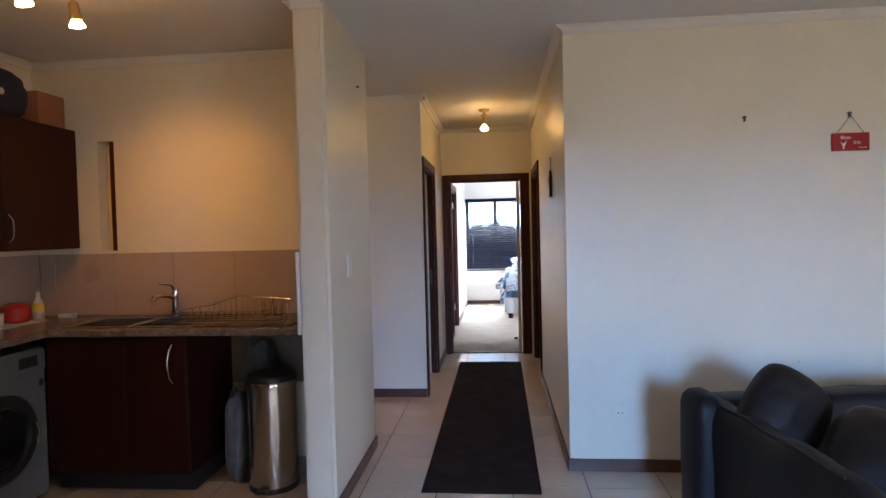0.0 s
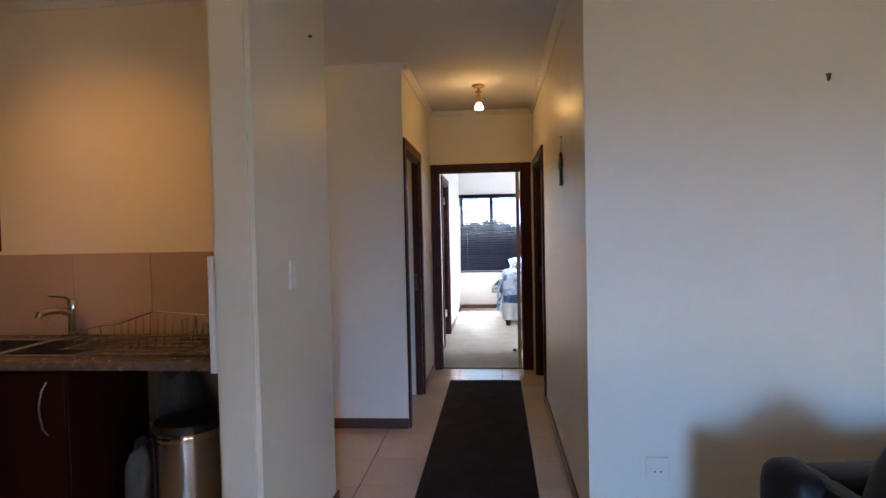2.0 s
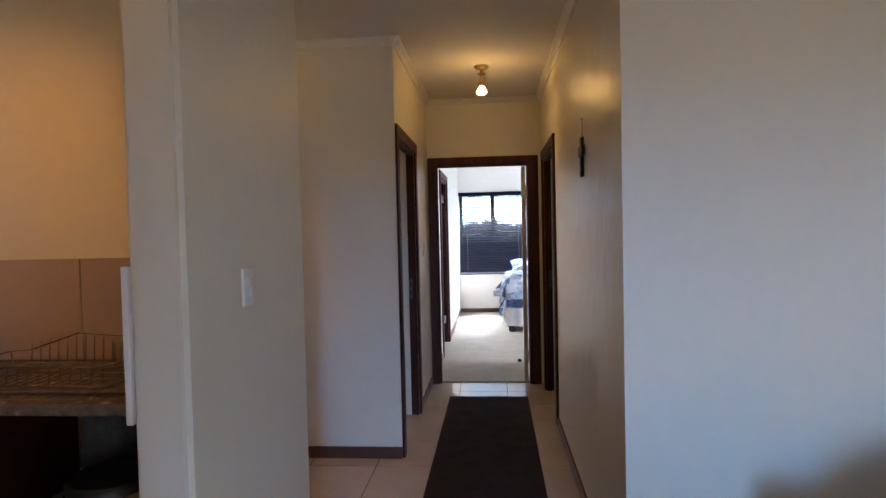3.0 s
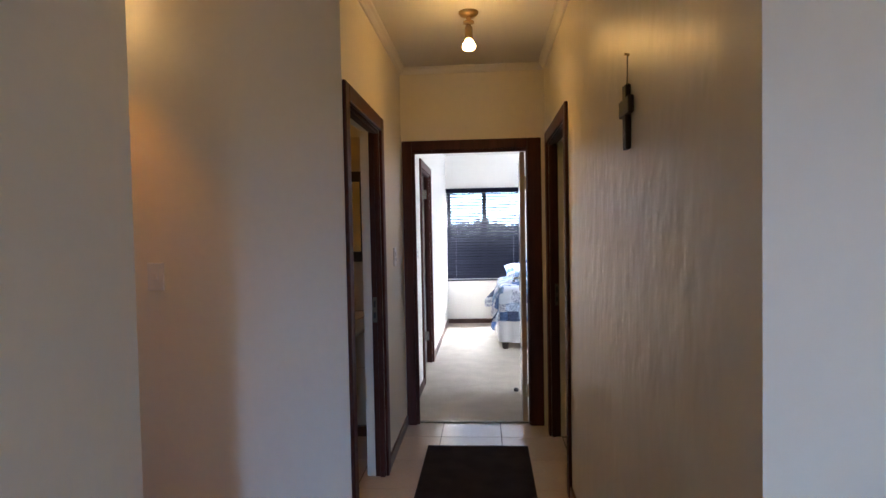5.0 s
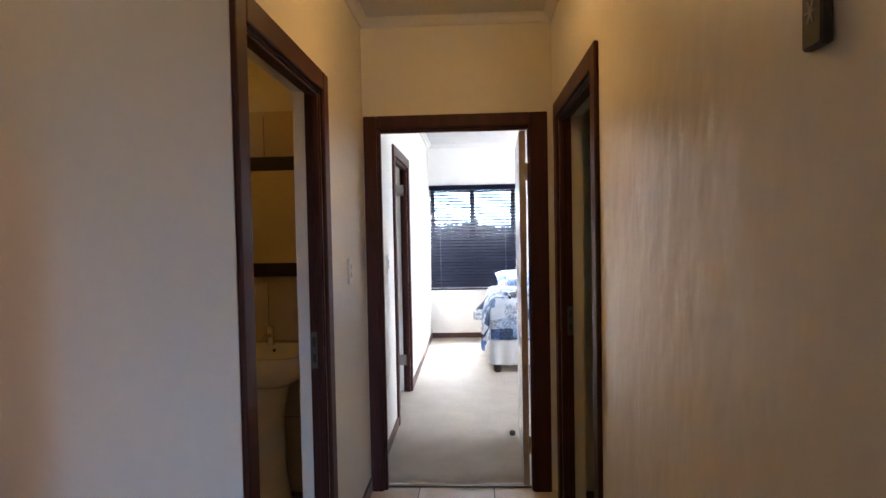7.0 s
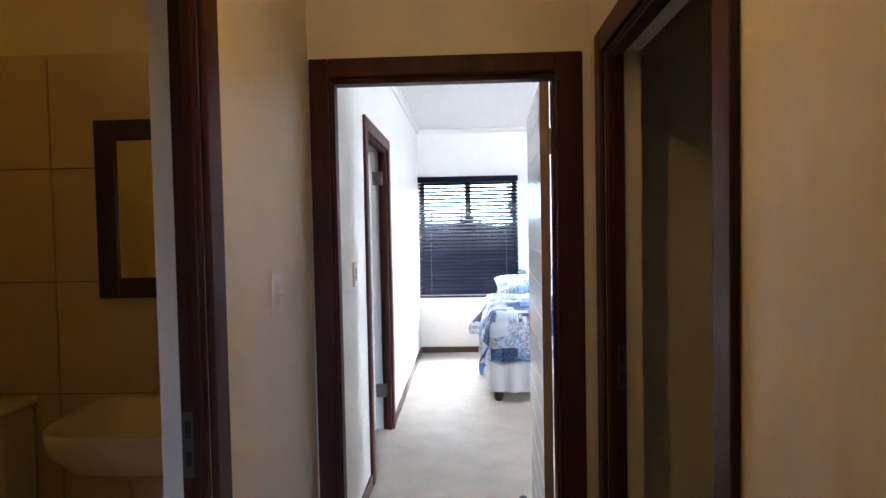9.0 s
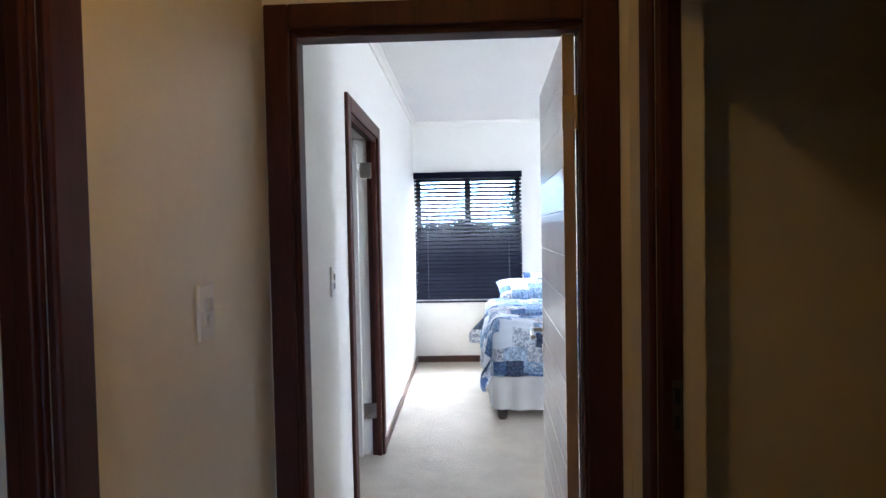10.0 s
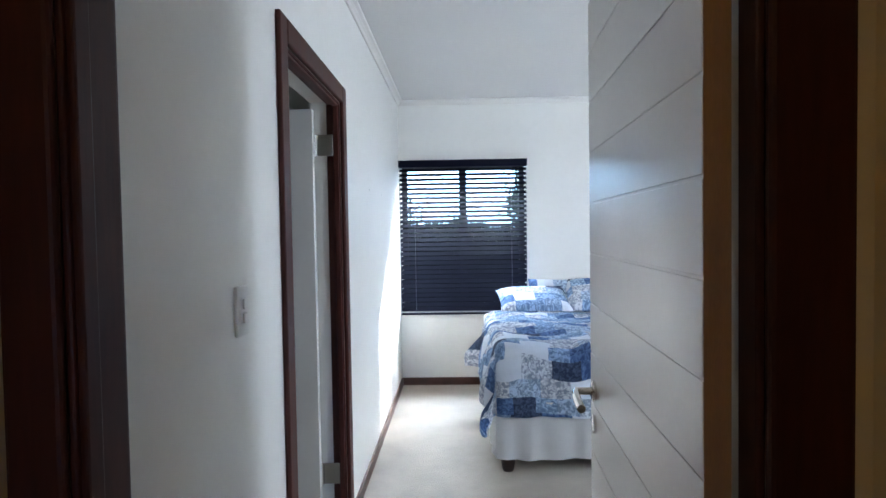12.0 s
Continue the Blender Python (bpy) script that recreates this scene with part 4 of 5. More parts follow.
base_cabinet()


def washing_machine():
    x0, x1, y0, y1 = KX + 0.03, -2.40, 3.44, 4.05
    w = group_thing("washing_machine", ((x0 + x1) / 2, (y0 + y1) / 2, 0), "silver front-loading washing machine under the worktop", "washing machine")
    fitted("body", box(x0, x1, y0, y1, 0.02, 0.86, 0.012, 3), WASHER, w)
    fitted("control_panel", box(x1 + 0.0005, x1 + 0.012, y0 + 0.01, y1 - 0.01, 0.735, 0.85, 0.004, 2), WASHER, w)
    fitted("display", box(x1 + 0.0122, x1 + 0.0145, y1 - 0.2, y1 - 0.07, 0.765, 0.825, 0.001), BLACK_PLASTIC, w, "dark display window")
    fitted("badge", box(x1 + 0.0005, x1 + 0.003, y1 - 0.05, y1 - 0.02, 0.64, 0.68, 0.001), BLACK_PLASTIC, w)
    c = (x1, (y0 + y1) / 2 - 0.02, 0.42)
    door = fitted("porthole_door", lathe([(0.235, 0.0), (0.235, 0.018), (0.215, 0.035), (0.175, 0.03), (0.165, 0.015)], c, 40, (1, 0, 0)), BLACK_PLASTIC, w, "black round porthole rim", True)
    bm = lathe([(0.16, 0.012), (0.15, 0.03), (0.10, 0.05), (0.03, 0.058)], c, 32, (1, 0, 0))
    bmesh.ops.translate(bm, verts=bm.verts, vec=-w.location)
    part("porthole_glass", bm, DARK_GLASS, door, "dark domed glass", True)
    bm = tube([(x1 + 0.03, c[1] + 0.205, 0.34), (x1 + 0.045, c[1] + 0.21, 0.40), (x1 + 0.03, c[1] + 0.205, 0.46)], 0.008, 8)
    bmesh.ops.translate(bm, verts=bm.verts, vec=-w.location)
    part("door_pull", bm, STEEL, door, "", True)
    for fx, fy in ((x0 + 0.06, y0 + 0.06), (x1 - 0.06, y0 + 0.06), (x0 + 0.06, y1 - 0.06), (x1 - 0.06, y1 - 0.06)):
        fitted("foot", lathe([(0.02, 0), (0.022, 0.022)], (fx, fy, 0), 12), BLACK_PLASTIC, w)


washing_machine()


def near_cabinet():
    x0, x1, y0, y1 = KX + 0.02, -2.40, 1.62, 3.40
    c = group_thing("base_cabinet", ((x0 + x1) / 2, (y0 + y1) / 2, 0), "dark brown laminate base cabinet along the side wall", "cabinet")
    fitted("carcass", box(x0, x1 - 0.02, y0, y1, 0.1, CT - 0.039, 0.002), CABINET, c)
    fitted("plinth", box(x0, x1 - 0.06, y0, y1, 0, 0.099, 0.002), BLACK_PLASTIC, c)
    for k in range(3):
        a = y0 + (y1 - y0) * k / 3
        fitted("door", box(x1 - 0.019, x1, a + 0.002, a + (y1 - y0) / 3 - 0.002, 0.12, CT - 0.05, 0.002), CABINET, c)


near_cabinet()


def wall_cabinets():
    for y0, y1 in ((3.975, 4.585), (3.365, 3.97), (2.755, 3.36)):
        x0, x1, z0, z1 = KX + 0.002, -2.55, 1.41, 2.19
        c = group_thing("wall_cabinet", ((x0 + x1) / 2, (y0 + y1) / 2, z0), "dark reddish-brown laminate wall cabinet", "cabinet", "wall cabinets")
        fitted("carcass", box(x0, x1 - 0.02, y0, y1, z0, z1, 0.002), CABINET, c)
        d = fitted("door", box(x1 - 0.019, x1, y0 + 0.002, y1 - 0.002, z0 + 0.002, z1 - 0.002, 0.002), CABINET, c)
        hy = y0 + 0.035
        bm = tube([(x1, hy, z0 + 0.05), (x1 + 0.026, hy, z0 + 0.08), (x1 + 0.03, hy, z0 + 0.13), (x1 + 0.026, hy, z0 + 0.18), (x1, hy, z0 + 0.21)], 0.0055, 8)
        bmesh.ops.translate(bm, verts=bm.verts, vec=-c.location)
        part("handle", bm, STEEL, d, "curved steel bow handle", True)


wall_cabinets()


def soft_bag(name, x, y, z, sx, sy, sz, seed, material, label, category):
    bm = bmesh.new()
    bmesh.ops.create_icosphere(bm, subdivisions=4, radius=1)
    for v in bm.verts:
        c = v.co
        c.x, c.y, c.z = [math.copysign(abs(q) ** 0.62, q) for q in c]
        c *= 1 + 0.16 * noise.noise(c * 1.6 + Vector((seed, 0, 0))) + 0.05 * noise.noise(c * 5 + Vector((0, seed, 0)))
        c.x, c.y, c.z = c.x * sx, c.y * sy, c.z * sz
    low = min(v.co.z for v in bm.verts)
    for v in bm.verts:
        v.co.z = max(v.co.z, low * 0.9)
    low = min(v.co.z for v in bm.verts)
    bmesh.ops.translate(bm, verts=bm.verts, vec=(0, 0, -low))
    ob = thing(name, bm, material, label, category, smooth=True)
    ob.location = (x, y, z)
    return ob


bag = soft_bag("cool_bag", -2.72, 4.03, 2.191, 0.13, 0.28, 0.145, 3.0, NAVY, "dark navy cloth bag lying on the wall cabinets", "bag")
bag2 = soft_bag("cool_bag", -2.72, 3.50, 2.191, 0.13, 0.25, 0.20, 8.0, NAVY, "dark bulging cloth bag on the wall cabinets", "bag")
part("label_patch", lathe([(0.022, 0), (0.02, 0.012)], (0.118, 0.02, 0.14), 16, (1, 0, 0)), WHITE_PLASTIC, bag, "small white patch")
thing("carton", box(-2.86, -2.60, 4.33, 4.56, 2.191, 2.40, 0.004), CARD, "plain reddish-brown carton on the wall cabinets", "box")


def soap_bottle():
    x, y = -2.80, 4.50
    b = group_thing("soap_bottle", (x, y, CT), "clear dish soap bottle with yellow label and white cap", "bottle")
    fitted("body", lathe([(0.03, 0), (0.034, 0.01), (0.034, 0.09), (0.026, 0.125), (0.012, 0.145)], (x, y, CT), 20), LINEN, b, "", True)
    fitted("label", lathe([(0.0347, 0.055), (0.0349, 0.09), (0.030, 0.11)], (x, y, CT), 20), SOAP, b, "yellow label", True)
    fitted("cap", lathe([(0.014, 0.145), (0.014, 0.17), (0.008, 0.185)], (x, y, CT), 14), WHITE_PLASTIC, b, "", True)


soap_bottle()
thing("red_tub", lathe([(0.065, 0), (0.075, 0.01), (0.08, 0.09), (0.06, 0.11), (0.02, 0.115)], (-2.80, 4.32, CT + 0.012), 24), RED_PLASTIC, "rounded red plastic tub on a white tray", "tub", smooth=True)
thing("white_tray", box(-2.88, -2.68, 4.08, 4.43, CT + 0.0005, CT + 0.011, 0.004, 2), WHITE_PLASTIC, "flat white plastic tray on the worktop", "tray")
thing("white_cup", lathe([(0.025, 0), (0.034, 0.075), (0.030, 0.075), (0.022, 0.006)], (-2.78, 4.16, CT + 0.012), 18), PORCELAIN, "small white cup on the tray", "cup", smooth=True)
thing("sponge", box(-2.70, -2.60, 4.54, 4.60, CT + 0.0005, CT + 0.028, 0.006, 2), LINEN, "pale kitchen sponge lying on the worktop", "sponge")


def pedal_bin():
    x, y = -1.115, 4.21
    b = group_thing("pedal_bin", (x, y, 0), "tall brushed steel pedal bin with black lid", "bin")
    fitted("base_ring", lathe([(0.142, 0.0), (0.145, 0.012), (0.142, 0.03)], (x, y, 0), 40), BLACK_PLASTIC, b, "", True)
    fitted("body", lathe([(0.138, 0.03), (0.138, 0.60)], (x, y, 0), 48), STEEL, b, "", True)
    fitted("collar", lathe([(0.141, 0.60), (0.143, 0.605), (0.143, 0.625), (0.14, 0.63)], (x, y, 0), 48), CHROME, b, "", True)
    fitted("lid", lathe([(0.141, 0.631), (0.141, 0.650), (0.132, 0.664), (0.08, 0.672), (0.02, 0.674)], (x, y, 0), 48), BLACK_PLASTIC, b, "domed black lid", True)
    fitted("pedal", box(x - 0.045, x + 0.02, y - 0.185, y - 0.135, 0.02, 0.034, 0.004, 2), BLACK_PLASTIC, b)


pedal_bin()
soft_bag("plastic_bag", -1.36, 4.27, 0.0, 0.06, 0.08, 0.27, 5.0, SACK, "crumpled blue-grey plastic bag beside the bin", "bag")
soft_bag("rubbish_bag", -1.29, 4.47, 0.0, 0.10, 0.09, 0.41, 2.0, SACK, "dark crumpled bag stuffed under the worktop", "bag")


# ---- sofa ----
def cushioned(x0, x1, y0, y1, z0, z1, bulge, seed=0.0, n=10, bev=0.06):
    """A padded block: bevelled box, cut finely and blown out in the middle of its faces."""
    bm = box(x0, x1, y0, y1, z0, z1, bev, 4)
    bmesh.ops.subdivide_edges(bm, edges=[e for e in bm.edges if e.calc_length() > 0.15], cuts=n, use_grid_fill=True)
    c, h = Vector(((x0 + x1) / 2, (y0 + y1) / 2, (z0 + z1) / 2)), Vector(((x1 - x0) / 2, (y1 - y0) / 2, (z1 - z0) / 2))
    for v in bm.verts:
        d = v.co - c
        u = Vector((d.x / h.x, d.y / h.y, d.z / h.z))
        for k in range(3):
            a, b = u[(k + 1) % 3], u[(k + 2) % 3]
            if abs(u[k]) > 0.8:
                v.co[k] += math.copysign(bulge * max(0, 1 - a * a) * max(0, 1 - b * b), u[k])
        v.co += 0.008 * Vector((noise.noise(v.co * 6 + Vector((seed, 0, 0))), noise.noise(v.co * 6 + Vector((0, seed, 3))), noise.noise(v.co * 6 + Vector((2, 0, seed)))))
    return bm


def sofa():
    s = group_thing("sofa", (1.30, 4.43, 0), "black leather sofa with padded arms standing before a wall", "sofa")
    ox, oy = 1.30, 4.43
    def p(nm, bm, m=LEATHER, label=""):
        return fitted(nm, bm, m, s, label, True)
    L, D = 2.1, 1.36
    # arms: upright side panel with a soft rounded top and piped edges
    for ax, sg in ((ox, 1), (ox + L, -1)):
        bm = bmesh.new()
        sec = [(0.03, 0.05), (0.025, 0.25), (0.015, 0.40), (0.02, 0.465), (0.045, 0.505), (0.075, 0.522), (0.14, 0.52), (0.20, 0.495), (0.235, 0.43), (0.235, 0.05)]
        rings = []
        for k in range(19):
            f = k / 18
            y = oy - D * f
            shrink = 1 - 0.10 * (max(0, f - 0.88) / 0.12) ** 2
            rings.append([bm.verts.new((ax + sg * (0.11 + (q - 0.11) * shrink), y, z if z < 0.3 else z * (1 - 0.05 * (max(0, f - 0.85) / 0.15) ** 2) + 0.004 * math.sin(f * 21))) for q, z in sec])
        for r0, r1 in zip(rings, rings[1:]):
            for j in range(len(sec)):
                i2 = (j + 1) % len(sec)
                bm.faces.new((r0[j], r0[i2], r1[i2], r1[j]))
        bm.faces.new(rings[0]), bm.faces.new(rings[-1][::-1])
        arm = p("armrest", bm)
        pp = tube([(ax + sg * 0.062, oy - 0.1 - (D - 0.2) * k / 14, 0.519 + 0.004 * math.sin((0.07 + 0.85 * k / 14) * 21)) for k in range(15)], 0.006, 6)
        bmesh.ops.translate(pp, verts=pp.verts, vec=-s.location)
        part("piping", pp, LEATHER, arm, "raised leather piping", True)
        p("back_corner", cushioned(min(ax - sg * 0.055, ax + sg * 0.10), max(ax - sg * 0.055, ax + sg * 0.10), oy - 0.26, oy, 0.05, 0.535, 0.014, 2.0, 6, 0.05))
    p("base", box(ox + 0.236, ox + L - 0.236, oy - D + 0.04, oy - 0.02, 0.06, 0.20, 0.02, 2))
    p("backrest", cushioned(ox + 0.1, ox + L - 0.1, oy - 0.24, oy, 0.14, 0.525, 0.012, 1.0, 8, 0.05))
    for k in range(2):
        a = ox + 0.24 + k * (L - 0.48) / 2
        p("seat_cushion", cushioned(a + 0.004, a + (L - 0.48) / 2 - 0.004, oy - D + 0.02, oy - 0.25, 0.202, 0.33, 0.03, 4.0 + k, 8, 0.04))
    for fx in (ox + 0.1, ox + L - 0.1):
        for fy in (oy - 0.08, oy - D + 0.08):
            p("foot", lathe([(0.022, 0), (0.028, 0.06)], (fx, fy, 0), 12), BLACK_PLASTIC)
    s.rotation_euler, s.scale = (0, 0, radians(7.0)), (0.82, 0.80, 1.27)
    s.location = (1.115, 3.81, 0)


sofa()


def sofa_pillow(w, h, d, m, seed, label):
    bm = bmesh.new()
    n = 24
    for sgn in (1, -1):
        g = []
        for j in range(n + 1):
            row = []
            for i in range(n + 1):
                u, v = i / n * 2 - 1, j / n * 2 - 1
                puff = max(0.0, (1 - abs(u) ** 2.6) * (1 - abs(v) ** 2.6)) ** 0.5
                wr = 1 + 0.14 * noise.noise(Vector((u * 2.2, v * 2.2, seed))) + 0.06 * noise.noise(Vector((u * 7, v * 3, seed)))
                rx = 1 - 0.20 * (abs(u) * abs(v)) ** 2
                row.append(bm.verts.new((u * w / 2 * rx, v * h / 2 * rx, sgn * (d / 2 * puff * wr + 0.0006))))
            g.append(row)
        for j in range(n):
            for i in range(n):
                bm.faces.new((g[j][i], g[j][i + 1], g[j + 1][i + 1], g[j + 1][i]) if sgn > 0 else (g[j][i], g[j + 1][i], g[j + 1][i + 1], g[j][i + 1]))
    bmesh.ops.remove_doubles(bm, verts=bm.verts, dist=0.0015)
    ob = thing("sofa_cushion", bm, LEATHER_BROWN, label, "cushion", "cushions on the sofa", smooth=True)
    ob.matrix_world = m


sofa_pillow(0.35, 0.42, 0.19, pose(1.415, 3.50, 0.65, 58, 36, -12), 9.0, "plump black leather cushion propped in the sofa corner")
sofa_pillow(0.55, 0.46, 0.22, pose(1.69, 3.13, 0.565, 28, 16, -34), 4.0, "large dark brown leather cushion slumped on the sofa seat")

# ---- bathroom ----
BW = 7.832
def bathroom():
    m = group_thing("bathroom_mirror", (-0.95, BW, 1.24), "mirror in a wide dark wooden frame", "mirror")
    x0, x1, z0, z1, f = -1.225, -0.66, 1.24, 1.905, 0.075
    for b in ((x0, x0 + f, z0, z1), (x1 - f, x1, z0, z1), (x0 + f, x1 - f, z0, z0 + f), (x0 + f, x1 - f, z1 - f, z1)):
        fitted("frame_rail", box(b[0], b[1], BW - 0.025, BW - 0.001, b[2], b[3], 0.003), CROSS, m)
    fitted("mirror_glass", box(x0 + f, x1 - f, BW - 0.012, BW - 0.004, z0 + f, z1 - f), MIRROR, m)
    b = group_thing("pedestal_basin", (-0.93, 7.6, 0), "white porcelain washbasin on a pedestal", "basin")
    bm = bmesh.new()
    prof = [(0.55, 0.70), (0.80, 0.74), (0.97, 0.80), (1.0, 0.855), (0.985, 0.87), (0.90, 0.868), (0.80, 0.84), (0.5, 0.76), (0.12, 0.74)]
    rings = []
    for sc, z in prof:
        ring = []
        for k in range(36):
            a = k * math.tau / 36
            cx, cy = math.cos(a), math.sin(a)
            ey_ = math.copysign(abs(cy) ** (0.35 if cy > 0 else 0.6), cy)
            ex = 0.28 * math.copysign(abs(cx) ** 0.4, cx) * sc * (1 + 0.06 * ey_)
            ey = 0.235 * ey_ * sc
            ring.append(bm.verts.new((-0.93 + ex, 7.59 + ey, z)))
        rings.append(ring)
    for r0, r1 in zip(rings, rings[1:]):
        for k in range(36):
            bm.faces.new((r0[k], r0[(k + 1) % 36], r1[(k + 1) % 36], r1[k]))
    bm.faces.new(rings[0][::-1]), bm.faces.new(rings[-1])
    fitted("bowl", bm, PORCELAIN, b, "", True)
    fitted("pedestal", lathe([(0.13, 0), (0.11, 0.03), (0.085, 0.2), (0.08, 0.5), (0.11, 0.66), (0.14, 0.72)], (-0.93, 7.66, 0), 28), PORCELAIN, b, "", True)
    fitted("overflow_hole", lathe([(0.009, 0), (0.009, 0.002)], (-0.93, 7.768, 0.835), 10, (0, -1, 0.5)), BLACK_PLASTIC, b)
    t = group_thing("basin_tap", (-0.95, 7.77, 0.868), "small chrome basin mixer tap", "tap")
    fitted("body", lathe([(0.024, 0.868), (0.02, 0.88), (0.018, 0.94), (0.02, 0.96), (0.012, 0.97)], (-0.95, 7.77, 0), 16), CHROME, t, "", True)
    fitted("spout", tube([(-0.95, 7.77, 0.915), (-0.95, 7.70, 0.93), (-0.95, 7.655, 0.915)], [0.013, 0.012, 0.011], 10), CHROME, t, "", True)
    c = group_thing("toilet", (-1.72, 7.6, 0), "white close-coupled toilet beside the basin", "toilet")
    fitted("cistern", box(-1.93, -1.50, 7.64, BW - 0.002, 0.42, 0.84, 0.025, 4), PORCELAIN, c, "", True)
    fitted("cistern_lid", box(-1.94, -1.49, 7.63, BW - 0.002, 0.841, 0.872, 0.010, 3), PORCELAIN, c, "", True)
    fitted("flush_lever", tube([(-1.55, 7.638, 0.80), (-1.55, 7.62, 0.80), (-1.62, 7.615, 0.795)], 0.006, 8), CHROME, c, "", True)
    fitted("pan", lathe([(0.11, 0), (0.10, 0.1), (0.14, 0.3), (0.19, 0.38), (0.19, 0.41)], (-1.72, 7.40, 0), 28), PORCELAIN, c, "", True)
    fitted("seat_lid", lathe([(0.195, 0.411), (0.2, 0.425), (0.19, 0.44)], (-1.72, 7.40, 0), 28), WHITE_PLASTIC, c, "", True)
    fitted("pan_neck", box(-1.80, -1.64, 7.45, 7.70, 0.05, 0.419, 0.02, 2), PORCELAIN, c)


bathroom()

# ---- outside the bedroom window ----
structure("ground", box(-600, 600, FY + 0.9, 1500, -0.6, -0.5), GRASS, "dry garden ground running to the horizon", "ground")


def tree(x, y, height, spread, seed, leaves):
    rnd = random.Random(seed)
    t = group_thing("tree", (x, y, -0.5), "leafy dark green garden tree with an uneven crown", "tree", "garden trees")
    base = Vector((x, y, -0.5))
    trunk = bmesh.new()
    tips = []
    top = base + Vector((rnd.uniform(-0.2, 0.2), 0, height * 0.55))
    add_tube(trunk, [base, base.lerp(top, 0.5) + Vector((0.08, 0.05, 0)), top], [height * 0.035, height * 0.028, height * 0.018], 8)
    for k in range(9):
        a = rnd.uniform(0, math.tau)
        s0 = base.lerp(top, rnd.uniform(0.5, 1))
        e = s0 + Vector((math.cos(a) * spread * rnd.uniform(0.4, 0.9), math.sin(a) * spread * rnd.uniform(0.4, 0.9), height * rnd.uniform(0.08, 0.42)))
        add_tube(trunk, [s0, s0.lerp(e, 0.5) + Vector((0, 0, 0.1)), e], [height * 0.014, height * 0.009, height * 0.004], 6)
        tips += [e, s0.lerp(e, 0.6)]
    fitted("trunk", trunk, BARK, t, "", True)
    bm = bmesh.new()
    for k in range(leaves):
        c = rnd.choice(tips) + Vector((rnd.gauss(0, spread * 0.22), rnd.gauss(0, spread * 0.22), rnd.gauss(0, height * 0.07)))
        n = Vector((rnd.uniform(-1, 1), rnd.uniform(-1, 1), rnd.uniform(-1, 1))).normalized()
        u = n.orthogonal().normalized() * rnd.uniform(0.07, 0.13)
        w = n.cross(u) * 0.5
        bm.faces.new([bm.verts.new(c + q) for q in (u, w, -u, -w)])
    fitted("crown", bm, LEAF, t)


structure("backdrop", box(-160, 160, 70, 70.2, -0.5, 16), HAZE, "pale bright sky above the garden", "sky")
tree(2.9, 23.0, 4.6, 1.3, 3, 4200)
tree(1.85, 20.4, 3.0, 0.62, 11, 1500)
tree(-4.2, 30.0, 3.4, 2.2, 5, 3800)
tree(5.5, 36.0, 4.2, 2.6, 7, 3800)
tree(-0.6, 40.0, 3.0, 2.6, 9, 3800)


def hedge():
    """Shrubs with an uneven crest; a dense core with loose leaves all over its outline."""
    w = group_thing("hedge", (0, 18.5, -0.5), "dark overgrown garden shrubs against the bright sky", "hedge")
    def crest(x):
        return 1.50 + 0.05 * math.sin(2.3 * x + 1) + 0.04 * math.sin(6.1 * x) + 0.03 * math.sin(13.7 * x)
    bm = bmesh.new()
    n = 150
    front, rear = [], []
    for k in range(n + 1):
        x = -14 + 30 * k / n
        t = crest(x) - 0.02
        front.append([bm.verts.new((x, 18.5 + 0.05 * noise.noise(Vector((x * 2, z, 1))), z)) for z in (-0.5, 0.3, 1.0, t)])
        rear.append([bm.verts.new((x, 19.2, z)) for z in (-0.5, 0.3, 1.0, t)])
    for k in range(n):
        for g in (front, rear):
            for j in range(3):
                bm.faces.new((g[k][j], g[k + 1][j], g[k + 1][j + 1], g[k][j + 1]))
        bm.faces.new((front[k][3], front[k + 1][3], rear[k + 1][3], rear[k][3]))
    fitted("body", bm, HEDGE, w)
    rnd = random.Random(4)
    bm = bmesh.new()
    for k in range(11000):
        x = rnd.uniform(-5, 6)
        c = Vector((x, rnd.uniform(18.3, 18.6), crest(x) - 0.09 + rnd.gauss(0, 0.06) + 0.10 * noise.noise(Vector((x * 4, 0, k % 7)))))
        q = Vector((rnd.uniform(-1, 1), rnd.uniform(-1, 1), rnd.uniform(-1, 1))).normalized()
        u = q.orthogonal().normalized() * rnd.uniform(0.03, 0.075)
        v = q.cross(u) * 0.5
        bm.faces.new([bm.verts.new(c + e) for e in (u, v, -u, -v)])
    fitted("leaf_fringe", bm, LEAF, w)


hedge()

# ---- tiles ----
TS, GJ = 0.425, 0.005
def tiles_wall(parent, x0, y, z0, cols, rows, size, material, name, clip=None):
    me = finish(box(-size / 2 + GJ / 2, size / 2 - GJ / 2, 0, 0.008, -size / 2 + GJ / 2, size / 2 - GJ / 2, 0.0015), name, material)
    for i in range(cols):
        for j in range(rows):
            o = new("tile", me)
            o.parent = parent
            o.matrix_basis = pose(x0 + size * (i + 0.5), y, z0 + size * (j + 0.5))


back = group_thing("splashback", (0, 0, 0), "beige glazed splashback tiles over the worktop", "tiles", "", "structure")
fitted("grout_bed", box(KX + 0.001, PX0 - 0.009, KY - 0.006, KY - 0.0005, 0.5, 1.368), WALL_GROUT, back)
TZ = 1.372 - 0.42
def back_tile(x0, x1, z0, z1):
    fitted("tile", box(x0 + 0.002, x1 - 0.002, KY - 0.0115, KY - 0.0062, z0 + 0.002, z1 - 0.002, 0.0015), WALL_TILE, back)


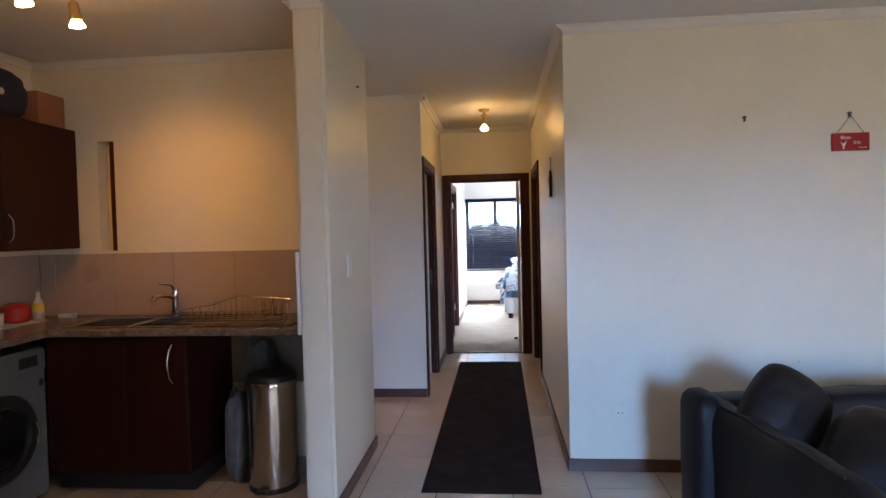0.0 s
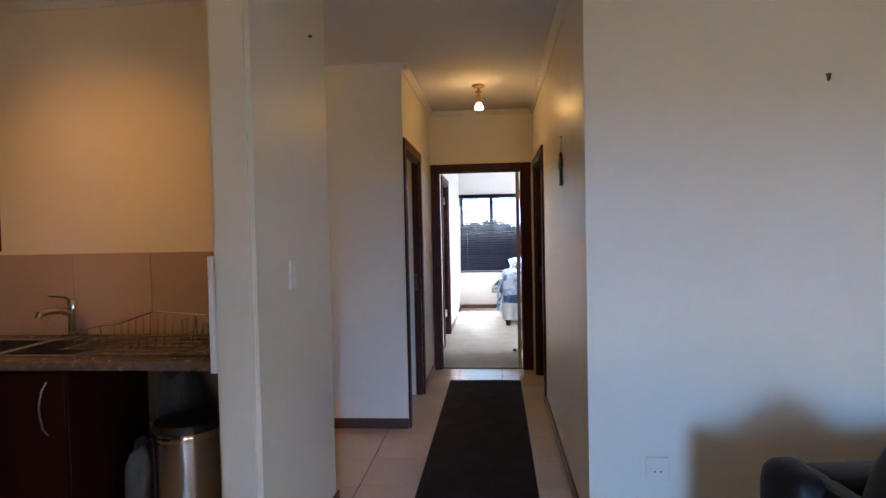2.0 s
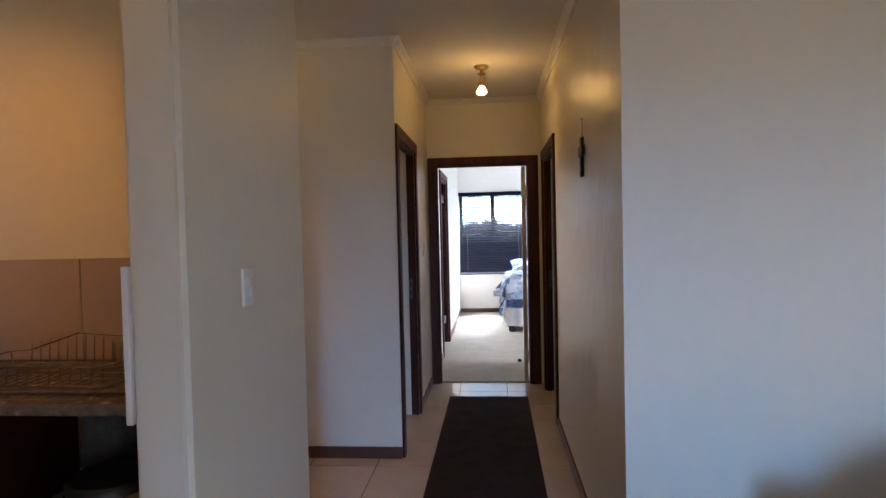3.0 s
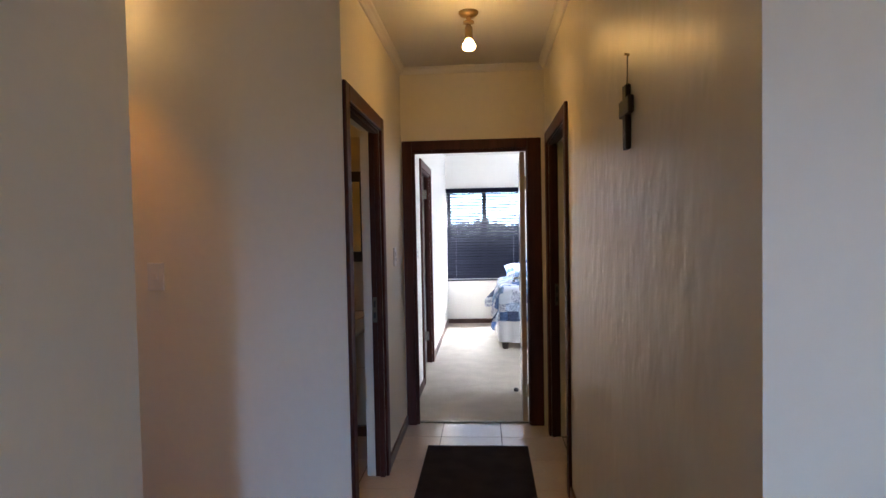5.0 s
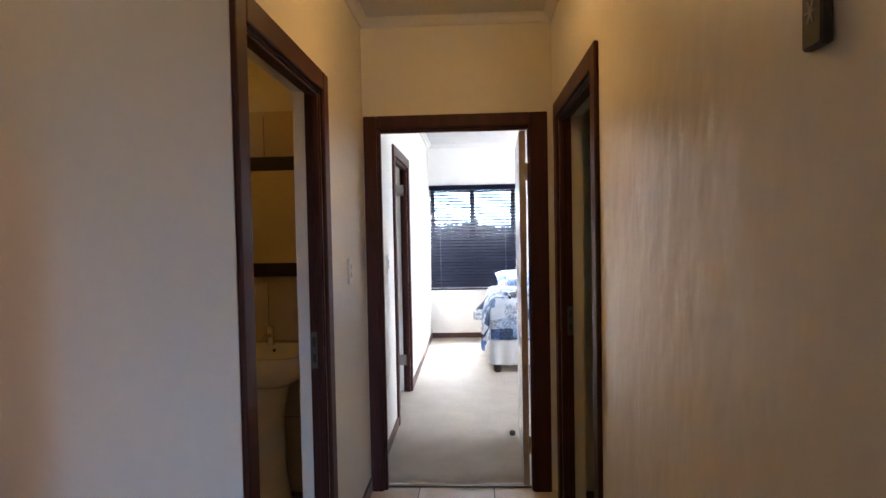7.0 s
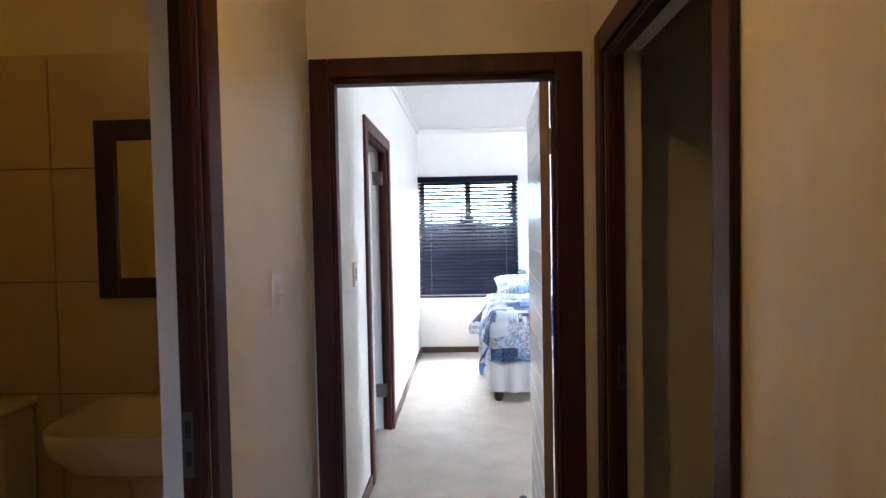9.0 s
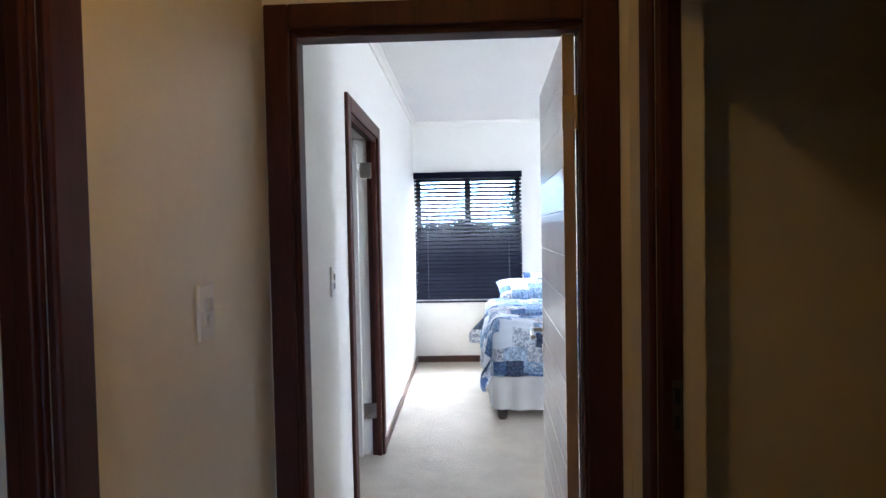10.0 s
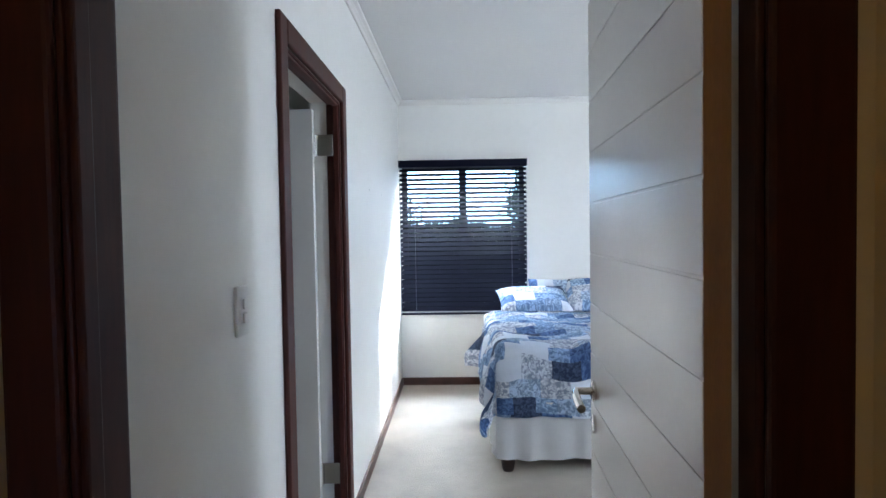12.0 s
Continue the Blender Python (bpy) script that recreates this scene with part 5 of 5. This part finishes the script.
xs = [KX + 0.012, -2.78, -2.36, -1.94, -1.52, -1.10, PX0 - 0.009]
for a, b in zip(xs, xs[1:]):
    back_tile(a, b, TZ, 1.372)
for k in range(6):
    a = KY - 0.012 - 0.42 * k
    fitted("tile", box(KX + 0.001, KX + 0.0115, a - 0.418, a - 0.002, TZ, 1.372, 0.0015), WALL_TILE, back)
fitted("tile", box(PX0 - 0.018, PX0 - 0.0005, 3.876, KY - 0.012, CT + 0.001, 1.372, 0.0015), WALL_TILE, back)
fitted("edge_strip", box(PX0 - 0.020, PX0 - 0.0005, 3.853, 3.875, 0.945, 1.375, 0.002), WHITE_PLASTIC, back, "white plastic tile edge strip")

bath = group_thing("bathroom_tiling", (0, 0, 0), "large beige wall tiles in the bathroom", "tiles", "", "structure")
fitted("grout_bed", box(-2.399, -0.546, 7.842, 7.884, 0.0, 2.14), WALL_GROUT, bath)
tiles_wall(bath, -0.98 - 0.43 * 3, BW + 0.002, 0.872 - 0.43 * 2, 4, 5, 0.43, BATH_TILE, "bath_tile")

niche = group_thing("narrow_window", (-2.36, KY + 0.1, 1.39), "narrow slot opening with a dark wooden frame inside", "window", "", "structure")
fitted("frame_post", box(-2.372, -2.336, KY + 0.005, KY + 0.07, 1.388, 2.124, 0.003), WOOD, niche)
fitted("back_panel", box(-2.454, -2.336, KY + 0.1, KY + 0.12, 1.388, 2.124), PLASTER, niche)

# floor tiles: the nearest stretch singly, the rest in one piece
def floor_tiles():
    me = finish(box(-TS / 2 + GJ / 2, TS / 2 - GJ / 2, -TS / 2 + GJ / 2, TS / 2 - GJ / 2, -0.0038, 0.0, 0.0012), "floor_tile", FLOOR_TILE)
    rest = bmesh.new()
    ox, oy = 0.272, 4.23
    for i in range(-9, 11):
        for j in range(-16, 9):
            x0, y0 = ox + TS * i, oy + TS * j
            x1, y1 = x0 + TS, y0 + TS
            if y1 > 7.93 or x0 < -3.2 or x1 > 4.75:
                continue
            if y1 > 2.2 and x0 > -3.0 and x1 < 2.3:
                o = new("tile", me)
                o.parent = floor_ob
                o.matrix_basis = pose(x0 + TS / 2, y0 + TS / 2, 0, 0, 0, 90 * ((i * 3 + j) % 4))
            else:
                add_box(rest, x0 + GJ / 2, x1 - GJ / 2, y0 + GJ / 2, y1 - GJ / 2, -0.0038, 0.0)
    for i in range(-2, 1):
        x0 = ox + TS * i
        yy = oy + TS * 8
        fitted_tile = box(x0 + GJ / 2, x0 + TS - GJ / 2, yy + GJ / 2, 7.925, -0.0038, 0.0, 0.0012)
        o = new("tile", finish(fitted_tile, "floor_tile_cut", FLOOR_TILE))
        o.parent = floor_ob
    far = new("tiles_behind", finish(rest, "tiles_behind", FLOOR_TILE_REST))
    far.parent = floor_ob
    far["kind"] = "stuff"


floor_tiles()
